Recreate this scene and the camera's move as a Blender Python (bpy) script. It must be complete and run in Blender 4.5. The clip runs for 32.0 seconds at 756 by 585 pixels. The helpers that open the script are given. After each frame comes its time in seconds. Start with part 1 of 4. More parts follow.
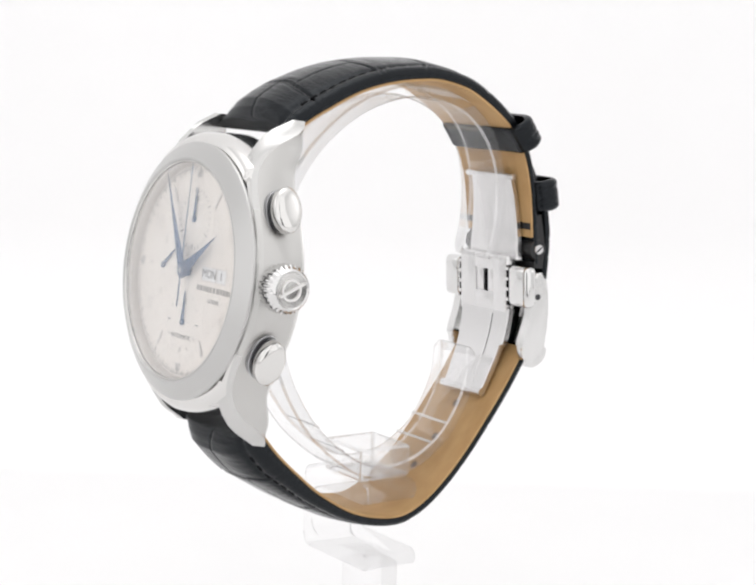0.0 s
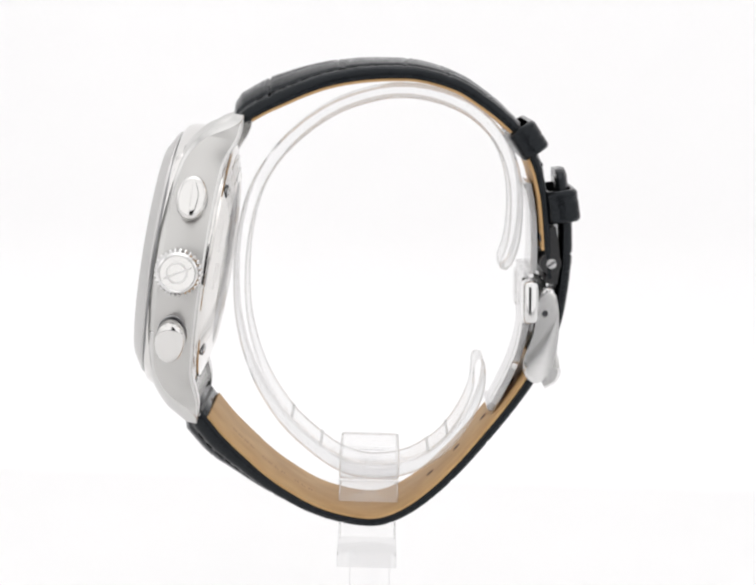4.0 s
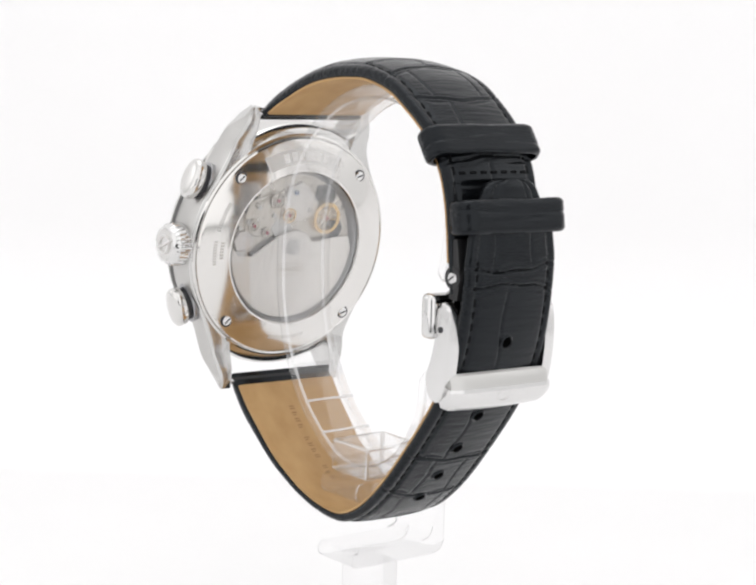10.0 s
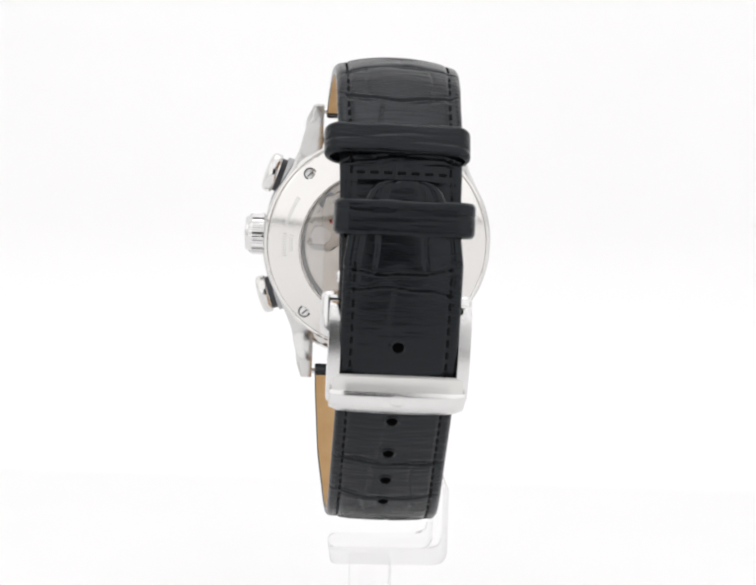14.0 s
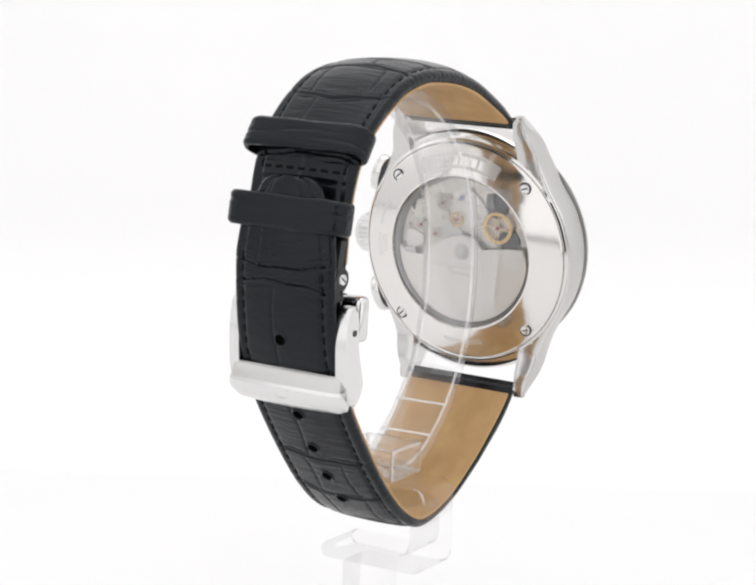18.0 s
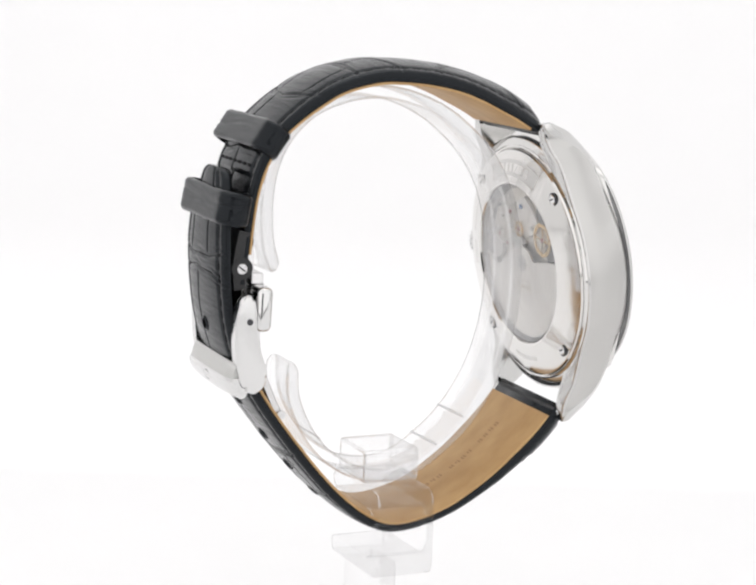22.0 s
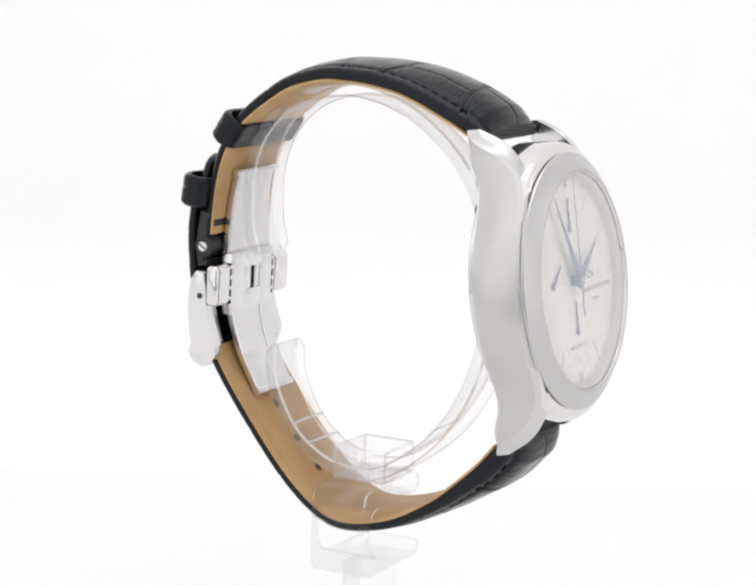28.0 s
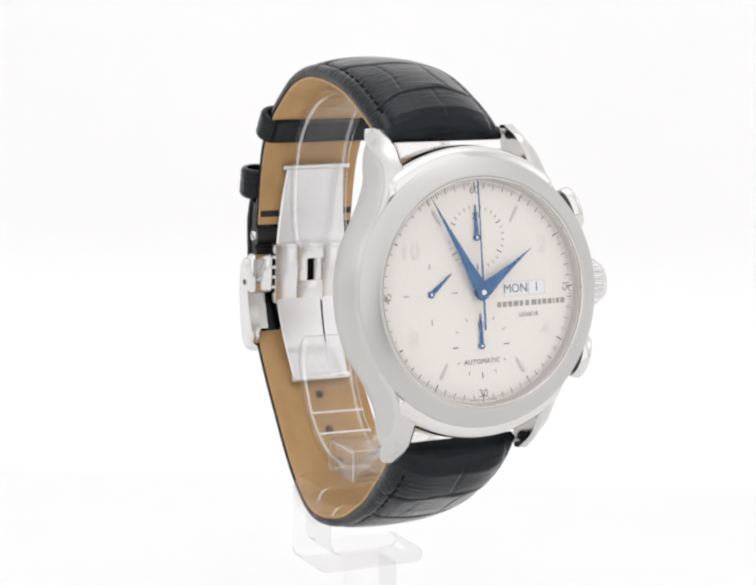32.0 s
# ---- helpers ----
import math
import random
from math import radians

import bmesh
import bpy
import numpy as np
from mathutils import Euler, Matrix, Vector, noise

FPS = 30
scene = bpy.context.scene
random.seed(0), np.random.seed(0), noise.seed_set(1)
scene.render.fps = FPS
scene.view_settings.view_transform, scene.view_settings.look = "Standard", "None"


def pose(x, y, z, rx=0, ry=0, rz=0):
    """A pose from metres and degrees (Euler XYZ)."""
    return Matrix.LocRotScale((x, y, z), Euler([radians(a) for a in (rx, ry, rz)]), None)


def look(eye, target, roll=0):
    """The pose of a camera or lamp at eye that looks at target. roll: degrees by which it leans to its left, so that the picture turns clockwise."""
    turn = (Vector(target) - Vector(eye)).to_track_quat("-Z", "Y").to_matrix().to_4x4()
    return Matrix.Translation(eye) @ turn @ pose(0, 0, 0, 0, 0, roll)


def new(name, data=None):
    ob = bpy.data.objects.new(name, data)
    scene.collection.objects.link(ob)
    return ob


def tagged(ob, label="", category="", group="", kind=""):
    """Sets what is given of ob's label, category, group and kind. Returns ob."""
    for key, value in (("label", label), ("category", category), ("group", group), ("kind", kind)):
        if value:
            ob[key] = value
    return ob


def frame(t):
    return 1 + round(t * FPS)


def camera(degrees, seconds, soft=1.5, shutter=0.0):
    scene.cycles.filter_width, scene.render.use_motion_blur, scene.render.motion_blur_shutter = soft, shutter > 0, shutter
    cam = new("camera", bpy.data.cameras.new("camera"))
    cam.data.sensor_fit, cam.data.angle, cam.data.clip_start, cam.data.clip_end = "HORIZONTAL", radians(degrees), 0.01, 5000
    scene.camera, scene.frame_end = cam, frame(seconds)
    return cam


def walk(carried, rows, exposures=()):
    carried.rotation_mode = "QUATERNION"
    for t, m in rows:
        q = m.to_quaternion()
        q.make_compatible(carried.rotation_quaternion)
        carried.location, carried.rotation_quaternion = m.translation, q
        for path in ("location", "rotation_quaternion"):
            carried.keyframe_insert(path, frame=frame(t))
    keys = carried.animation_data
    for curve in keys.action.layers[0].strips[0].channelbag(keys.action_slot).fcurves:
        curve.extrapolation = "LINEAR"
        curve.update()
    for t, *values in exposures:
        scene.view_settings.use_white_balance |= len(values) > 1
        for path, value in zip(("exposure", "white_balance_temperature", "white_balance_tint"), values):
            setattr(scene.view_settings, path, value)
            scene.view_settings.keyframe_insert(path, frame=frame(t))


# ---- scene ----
# The camera stands still; the watch and its stand turn on a turntable.
cam = camera(23.0, 32.0, soft=2.4)
EYE = Vector((0.0, -0.30214, 0.1208))
AIM = EYE + Vector((0.0, math.cos(radians(8.96)), -math.sin(radians(8.96))))
walk(cam, [(0, look(EYE, AIM, 1.72)), (32, look(EYE, AIM, 1.72))])

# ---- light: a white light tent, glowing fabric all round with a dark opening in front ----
world = bpy.data.worlds.new("studio_dark")
scene.world = world
world.use_nodes = True
world.node_tree.nodes["Background"].inputs[0].default_value = (0.02, 0.02, 0.022, 1)
world.node_tree.nodes["Background"].inputs[1].default_value = 1.0
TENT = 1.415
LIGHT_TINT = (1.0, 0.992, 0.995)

MM = 0.001
PIVOT = Vector((-0.95, 0.19, -42.1))      # middle of the watch, from the turning axis and the lens height
LENS_Z = 120.8
TURN0, TURN_RATE, LEAN = -55.05, -8.6795, 1.2


# ---- materials ----
def material(name, color, rough=0.5, metal=0.0, coat=0.0, spec=0.5):
    m = bpy.data.materials.new(name)
    m.use_nodes = True
    b = m.node_tree.nodes["Principled BSDF"]
    b.inputs["Base Color"].default_value = (*color, 1)
    b.inputs["Roughness"].default_value = rough
    b.inputs["Metallic"].default_value = metal
    b.inputs["Coat Weight"].default_value = coat
    b.inputs["Specular IOR Level"].default_value = spec
    return m


def nodes_of(m):
    t = m.node_tree
    return t, t.nodes["Principled BSDF"]


def noise_chain(m, scale, stretch=(1, 1, 1), detail=3.0, space="Object"):
    t, b = nodes_of(m)
    co = t.nodes.new("ShaderNodeTexCoord")
    mp = t.nodes.new("ShaderNodeMapping")
    mp.inputs["Scale"].default_value = stretch
    nz = t.nodes.new("ShaderNodeTexNoise")
    nz.inputs["Scale"].default_value = scale
    nz.inputs["Detail"].default_value = detail
    t.links.new(co.outputs[space], mp.inputs[0])
    t.links.new(mp.outputs[0], nz.inputs["Vector"])
    return nz.outputs["Fac"]


def ramp(m, fac, lo, hi, a=0.3, b=0.7):
    t = m.node_tree
    r = t.nodes.new("ShaderNodeMapRange")
    r.inputs["From Min"].default_value, r.inputs["From Max"].default_value = a, b
    r.inputs["To Min"].default_value, r.inputs["To Max"].default_value = lo, hi
    t.links.new(fac, r.inputs["Value"])
    return r.outputs["Result"]


def vary_color(m, fac, c0, c1, a=0.3, b=0.7):
    t, bs = nodes_of(m)
    r = t.nodes.new("ShaderNodeValToRGB")
    r.color_ramp.elements[0].position, r.color_ramp.elements[1].position = a, b
    r.color_ramp.elements[0].color, r.color_ramp.elements[1].color = (*c0, 1), (*c1, 1)
    t.links.new(fac, r.inputs[0])
    t.links.new(r.outputs[0], bs.inputs["Base Color"])


def bump(m, fac, strength, distance):
    t, b = nodes_of(m)
    n = t.nodes.new("ShaderNodeBump")
    n.inputs["Strength"].default_value, n.inputs["Distance"].default_value = strength, distance
    t.links.new(fac, n.inputs["Height"])
    t.links.new(n.outputs[0], b.inputs["Normal"])


def steel(name, color, rough, stretch=None, scale=3000, amount=0.12, relief=0.0):
    m = material(name, color, rough, 1.0)
    if stretch:
        f = noise_chain(m, scale, stretch, 2.0)
        m.node_tree.links.new(ramp(m, f, rough - amount / 2, rough + amount), nodes_of(m)[1].inputs["Roughness"])
        if relief:
            bump(m, f, relief, 0.00002)
    return m


BRUSHED = steel("brushed_steel", (0.58, 0.572, 0.558), 0.38, (1, 1, 0.02), 1500, 0.015)
brushed = nodes_of(BRUSHED)
tang = brushed[0].nodes.new("ShaderNodeTangent")
tang.direction_type, tang.axis = "RADIAL", "X"
brushed[0].links.new(tang.outputs[0], brushed[1].inputs["Tangent"])
brushed[1].inputs["Anisotropic"].default_value, brushed[1].inputs["Anisotropic Rotation"].default_value = 0.7, 0.25
def ringed(m, amount, rough, axis="Z", turn=0.0):
    """Brush marks that run in rings round an axis of the object."""
    t, b = nodes_of(m)
    tn = t.nodes.new("ShaderNodeTangent")
    tn.direction_type, tn.axis = "RADIAL", axis
    t.links.new(tn.outputs[0], b.inputs["Tangent"])
    b.inputs["Anisotropic"].default_value, b.inputs["Anisotropic Rotation"].default_value = amount, turn
    b.inputs["Roughness"].default_value = rough
    return m


BEZEL_STEEL = ringed(material("satin_bezel_steel", (0.55, 0.546, 0.538), 0.3, 1.0), 0.55, 0.31)
SATIN = steel("satin_steel", (0.60, 0.595, 0.58), 0.36, (1, 1, 0.05), 900, 0.03)
POLISHED = steel("polished_steel", (0.72, 0.71, 0.695), 0.07, (1, 1, 1), 400, 0.05)
LEAF_STEEL = steel("soft_clasp_steel", (0.72, 0.712, 0.712), 0.22, (1, 0.05, 0.05), 900, 0.012)
LUG_STEEL = steel("softly_polished_steel", (0.62, 0.615, 0.605), 0.17, (1, 1, 1), 300, 0.03)
MIRROR_STEEL = steel("mirror_steel", (0.76, 0.745, 0.725), 0.11, (1, 1, 1), 200, 0.03)
CLASP_STEEL = steel("polished_clasp_steel", (0.72, 0.715, 0.71), 0.10, (1, 1, 1), 300, 0.015)
ROTOR_STEEL = steel("striped_rotor_steel", (0.80, 0.775, 0.74), 0.42, (1, 1, 1), 150, 0.03)
MOVEMENT = steel("rhodium_movement", (0.64, 0.60, 0.54), 0.3, (1, 1, 1), 700, 0.08)
EMBLEM = steel("frosted_steel", (0.8, 0.79, 0.78), 0.45, (1, 1, 1), 2000, 0.1)
ENGRAVED = steel("frosted_engraving", (0.66, 0.65, 0.635), 0.3, (1, 1, 1), 900, 0.05)
DARK_RING = steel("grey_inner_ring", (0.42, 0.42, 0.43), 0.3, (1, 1, 1), 300, 0.05)
BUCKLE_STEEL = steel("buckle_steel", (0.74, 0.735, 0.73), 0.2, (1, 1, 1), 300, 0.02)
DARK_METAL = material("dark_metal", (0.06, 0.06, 0.065), 0.35, 0.7)
GOLD = material("gilt_brass", (0.75, 0.50, 0.20), 0.25, 1.0)
RUBY = material("ruby", (0.35, 0.02, 0.05), 0.1)
BLUED = material("blued_steel", (0.045, 0.13, 0.29), 0.25, 0.75)
INK = material("grey_print", (0.10, 0.10, 0.11), 0.6)
INK_MID = material("mid_grey_print", (0.26, 0.26, 0.27), 0.6)
INK_PALE = material("pale_print", (0.36, 0.34, 0.33), 0.6)
# near black for the boxes that stand in for shade in the clasp's gaps
GAP_SHADE = material("black_gap_shade", (0.004, 0.004, 0.005), 0.6, spec=0.1)
HOLE_BLACK = material("black_hole", (0.002, 0.002, 0.002), 1.0, spec=0.0)
SILVER_APPLIED = material("applied_silver", (0.70, 0.67, 0.65), 0.3, 0.8)
APPLIED = material("pale_applied_silver", (0.66, 0.63, 0.61), 0.35, 0.35)
# dark brown that stands for the shade in a hole seen from the lining
HOLE_SHADE = material("hole_shade", (0.05, 0.035, 0.025), 0.8)
DATE_WHITE = material("date_disc_white", (0.88, 0.88, 0.88), 0.5)

FLANGE = material("silvered_flange", (0.66, 0.625, 0.595), 0.4, 0.55)
DIAL = material("silvered_dial", (0.86, 0.80, 0.745), 0.5, 0.0, spec=0.4)
f = noise_chain(DIAL, 6000, (1, 1, 0.02), 2.0)
vary_color(DIAL, f, (0.89, 0.835, 0.785), (0.915, 0.865, 0.815))
SUBDIAL = material("subdial_silvered", (0.895, 0.845, 0.795), 0.48, 0.0, spec=0.4)

LEATHER = material("black_alligator_leather", (0.006, 0.0066, 0.0076), 0.3, spec=0.27)
f1 = noise_chain(LEATHER, 1300, (0.13, 1, 1), 4.0)
f2 = noise_chain(LEATHER, 120, (1, 1, 1), 3.0)
vary_color(LEATHER, f2, (0.0032, 0.0037, 0.0047), (0.0058, 0.0065, 0.0078))
LEATHER.node_tree.links.new(ramp(LEATHER, f1, 0.13, 0.27), nodes_of(LEATHER)[1].inputs["Roughness"])
nodes_of(LEATHER)[1].inputs["Specular Tint"].default_value = (0.86, 0.93, 1.0, 1)
bump(LEATHER, f1, 0.9, 0.00015)
EDGE_BLACK = material("black_edge_paint", (0.010, 0.010, 0.011), 0.5)
# black thread, made darker still for the shade in its stitch holes
THREAD = material("black_thread", (0.004, 0.0042, 0.005), 0.8, spec=0.12)
LINING = material("tan_calf_lining", (0.44, 0.268, 0.115), 0.55, spec=0.3)
f1 = noise_chain(LINING, 260, (1, 0.6, 0.6), 5.0)
vary_color(LINING, f1, (0.42, 0.252, 0.105), (0.52, 0.33, 0.152))
f3 = noise_chain(LINING, 2500, (1, 1, 1), 2.0)
bump(LINING, f3, 0.25, 0.00006)
STAMP = material("stamped_mark", (0.27, 0.14, 0.055), 0.6)

def clear(name, gloss, rough, tint, glass=0.0, haze=0.0, haze_color=(0.9, 0.89, 0.9), base=0.015, power=3.5):
    """Clear sheet: what lies behind shows through, the surface mirrors by its angle, part of the light bends, a little haze."""
    m = bpy.data.materials.new(name)
    m.use_nodes = True
    t = m.node_tree
    for n in list(t.nodes):
        t.nodes.remove(n)
    out = t.nodes.new("ShaderNodeOutputMaterial")
    thru = t.nodes.new("ShaderNodeBsdfTransparent")
    thru.inputs[0].default_value = (*tint, 1)
    last = thru.outputs[0]
    if glass:
        g = t.nodes.new("ShaderNodeBsdfRefraction")
        g.inputs["Color"].default_value = (*tint, 1)
        g.inputs["Roughness"].default_value, g.inputs["IOR"].default_value = 0.05, 1.22
        mx = t.nodes.new("ShaderNodeMixShader")
        mx.inputs[0].default_value = glass
        t.links.new(last, mx.inputs[1])
        t.links.new(g.outputs[0], mx.inputs[2])
        last = mx.outputs[0]
    if haze:
        h1, h2 = t.nodes.new("ShaderNodeBsdfDiffuse"), t.nodes.new("ShaderNodeBsdfTranslucent")
        h1.inputs[0].default_value = h2.inputs[0].default_value = (*haze_color, 1)
        hm = t.nodes.new("ShaderNodeMixShader")
        t.links.new(h1.outputs[0], hm.inputs[1])
        t.links.new(h2.outputs[0], hm.inputs[2])
        mx = t.nodes.new("ShaderNodeMixShader")
        mx.inputs[0].default_value = haze
        t.links.new(last, mx.inputs[1])
        t.links.new(hm.outputs[0], mx.inputs[2])
        last = mx.outputs[0]
    gl = t.nodes.new("ShaderNodeBsdfGlossy")
    gl.inputs["Roughness"].default_value = rough
    lw = t.nodes.new("ShaderNodeLayerWeight")
    lw.inputs[0].default_value = 0.5
    pw = t.nodes.new("ShaderNodeMath")
    pw.operation = "POWER"
    pw.inputs[1].default_value = power
    t.links.new(lw.outputs["Facing"], pw.inputs[0])
    fr = t.nodes.new("ShaderNodeMath")
    fr.operation = "MULTIPLY_ADD"
    fr.inputs[1].default_value, fr.inputs[2].default_value = gloss, base
    t.links.new(pw.outputs[0], fr.inputs[0])
    mx = t.nodes.new("ShaderNodeMixShader")
    t.links.new(fr.outputs[0], mx.inputs[0])
    t.links.new(last, mx.inputs[1])
    t.links.new(gl.outputs[0], mx.inputs[2])
    t.links.new(mx.outputs[0], out.inputs[0])
    return m


ACRYLIC = clear("clear_acrylic", 0.55, 0.02, (0.999, 0.998, 0.999), glass=0.12, base=0.03)
FROSTED = clear("sawn_acrylic_edge", 0.35, 0.22, (0.999, 0.998, 0.999), glass=0.2, haze=0.10, haze_color=(0.99, 0.98, 0.99), base=0.40)
FOOT_ACRYLIC = clear("clear_foot_acrylic", 0.38, 0.03, (0.999, 0.998, 0.999), glass=0.09, base=0.02)
BACK_GLASS = clear("caseback_sapphire", 0.5, 0.0, (0.99, 0.99, 0.99), base=0.14)
SAPPHIRE = clear("sapphire_crystal", 0.95, 0.0, (0.995, 0.995, 0.995), power=2.3)

PAPER = material("white_sweep_paper", (0.885, 0.881, 0.883), 0.7)
f = noise_chain(PAPER, 8, (1, 1, 1), 3.0)
vary_color(PAPER, f, (0.872, 0.868, 0.870), (0.888, 0.884, 0.886))
# floor white set darker than the backdrop's: its lower light level is in the colour
FLOOR_DIMMED = material("white_floor_dimmed", (0.84, 0.838, 0.838), 0.6)
vary_color(FLOOR_DIMMED, noise_chain(FLOOR_DIMMED, 11, (1, 1, 1), 3.0), (0.832, 0.83, 0.832), (0.852, 0.85, 0.85))


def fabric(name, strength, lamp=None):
    """Fabric whose own glow stands for light from behind; lamp: an added brighter spot, its centre, its reach, and the
    glow at the rim and the middle.
    """
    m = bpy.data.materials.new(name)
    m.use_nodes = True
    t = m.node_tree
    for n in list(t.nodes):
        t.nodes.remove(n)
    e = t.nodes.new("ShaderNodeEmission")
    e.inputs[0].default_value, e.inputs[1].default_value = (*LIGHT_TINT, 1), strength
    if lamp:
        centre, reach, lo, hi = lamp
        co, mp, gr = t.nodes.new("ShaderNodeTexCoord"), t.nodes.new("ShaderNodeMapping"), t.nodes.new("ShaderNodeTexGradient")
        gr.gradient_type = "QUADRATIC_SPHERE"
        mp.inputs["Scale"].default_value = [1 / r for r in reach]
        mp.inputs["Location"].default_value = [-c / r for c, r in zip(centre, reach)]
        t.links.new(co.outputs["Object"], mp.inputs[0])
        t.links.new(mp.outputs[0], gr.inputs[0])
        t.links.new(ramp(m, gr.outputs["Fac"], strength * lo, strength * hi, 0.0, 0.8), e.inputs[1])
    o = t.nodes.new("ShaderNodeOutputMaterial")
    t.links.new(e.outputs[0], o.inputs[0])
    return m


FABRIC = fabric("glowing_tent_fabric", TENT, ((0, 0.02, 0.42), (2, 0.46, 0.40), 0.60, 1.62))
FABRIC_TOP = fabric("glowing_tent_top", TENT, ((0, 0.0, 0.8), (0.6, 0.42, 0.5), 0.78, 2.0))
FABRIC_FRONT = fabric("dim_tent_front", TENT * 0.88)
DARK_CLOTH = material("dark_studio_cloth", (0.02, 0.02, 0.022), 0.9)
TABLE_EDGE = material("dark_table_edge", (0.03, 0.03, 0.03), 0.7)


# ---- mesh helpers; all lengths in millimetres ----
def part(name, bm, mat, parent=None, label="", smooth=40, sharp=True, kind=""):
    bmesh.ops.recalc_face_normals(bm, faces=bm.faces)
    bmesh.ops.scale(bm, vec=(MM, MM, MM), verts=bm.verts)
    me = bpy.data.meshes.new(name)
    bm.to_mesh(me)
    bm.free()
    for m in (mat if isinstance(mat, (list, tuple)) else [mat]):
        me.materials.append(m)
    if smooth:
        me.polygons.foreach_set("use_smooth", [True] * len(me.polygons))
        me.set_sharp_from_angle(angle=radians(smooth))
    ob = new(name, me)
    ob.parent = parent
    if label or kind:
        tagged(ob, label, kind=kind)
    return ob


def empty(name, parent=None):
    ob = new(name)
    ob.empty_display_size = 0.01
    ob.parent = parent
    return ob


def lathe(profile, seg=96, closed=True, m=None, r_mod=None):
    """Turns (radius, height) points round the z axis."""
    bm = bmesh.new()
    rings = []
    for k, (r, z) in enumerate(profile):
        if r < 1e-6:
            rings.append([bm.verts.new((0, 0, z))])
            continue
        row = []
        for i in range(seg):
            a = 2 * math.pi * i / seg
            rr = r + (r_mod(k, i) if r_mod else 0)
            row.append(bm.verts.new((rr * math.cos(a), rr * math.sin(a), z)))
        rings.append(row)
    pairs = list(zip(rings, rings[1:])) + ([(rings[-1], rings[0])] if closed else [])
    for p, q in pairs:
        if len(p) == 1 and len(q) == 1:
            continue
        for i in range(seg):
            j = (i + 1) % seg
            if len(p) == 1:
                bm.faces.new((p[0], q[i], q[j]))
            elif len(q) == 1:
                bm.faces.new((p[i], p[j], q[0]))
            else:
                bm.faces.new((p[i], p[j], q[j], q[i]))
    if m:
        bm.transform(m)
    return bm


def box(x0, x1, y0, y1, z0, z1, bevel=0.0, seg=2, m=None):
    bm = bmesh.new()
    bmesh.ops.create_cube(bm, size=1)
    for v in bm.verts:
        v.co = Vector(((x0 + x1) / 2 + v.co.x * (x1 - x0), (y0 + y1) / 2 + v.co.y * (y1 - y0), (z0 + z1) / 2 + v.co.z * (z1 - z0)))
    if bevel:
        bmesh.ops.bevel(bm, geom=bm.edges[:], offset=bevel, segments=seg, affect="EDGES", profile=0.5)
    if m:
        bm.transform(m)
    return bm


def prism(points, h0, h1, bevel=0.0, seg=2, m=None, only_top=False):
    """A flat outline (x, y) raised from h0 to h1."""
    bm = bmesh.new()
    lo = [bm.verts.new((x, y, h0)) for x, y in points]
    hi = [bm.verts.new((x, y, h1)) for x, y in points]
    n = len(points)
    bm.faces.new(lo[::-1])
    bm.faces.new(hi)
    for i in range(n):
        bm.faces.new((lo[i], lo[(i + 1) % n], hi[(i + 1) % n], hi[i]))
    if bevel:
        es = [e for e in bm.edges if abs(e.verts[0].co.z - e.verts[1].co.z) < 1e-6 and (not only_top or e.verts[0].co.z > (h0 + h1) / 2)]
        bmesh.ops.bevel(bm, geom=es, offset=bevel, segments=seg, affect="EDGES", profile=0.5)
    if m:
        bm.transform(m)
    return bm


def join(bms):
    out = bmesh.new()
    for b_ in bms:
        me = bpy.data.meshes.new("tmp")
        b_.to_mesh(me)
        b_.free()
        out.from_mesh(me)
        bpy.data.meshes.remove(me)
    return out


def text_bm(txt, size, depth, m, spacing=1.0, line=0.0):
    cu = bpy.data.curves.new("tmp", "FONT")
    cu.body, cu.size, cu.align_x, cu.align_y, cu.extrude, cu.space_character = txt, size, "CENTER", "CENTER", depth / 2, spacing
    cu.resolution_u = 3
    if line:
        cu.fill_mode, cu.extrude, cu.bevel_depth, cu.bevel_resolution = "NONE", 0.0, line, 1
    ob = bpy.data.objects.new("tmp", cu)
    me = bpy.data.meshes.new_from_object(ob)
    bpy.data.objects.remove(ob)
    bpy.data.curves.remove(cu)
    bm = bmesh.new()
    bm.from_mesh(me)
    bpy.data.meshes.remove(me)
    bm.transform(m)
    return bm


def smooth_path(points, per=8):
    """A Catmull-Rom curve through 2D points, as an array of places."""
    p = [np.array(q, float) for q in points]
    p = [2 * p[0] - p[1]] + p + [2 * p[-1] - p[-2]]
    out = []
    for i in range(1, len(p) - 2):
        for k in range(per):
            s = k / per
            out.append(0.5 * (2 * p[i] + (p[i + 1] - p[i - 1]) * s + (2 * p[i - 1] - 5 * p[i] + 4 * p[i + 1] - p[i + 2]) * s * s
                              + (3 * p[i] - p[i - 1] - 3 * p[i + 1] + p[i + 2]) * s ** 3))
    out.append(p[-2])
    return np.array(out)


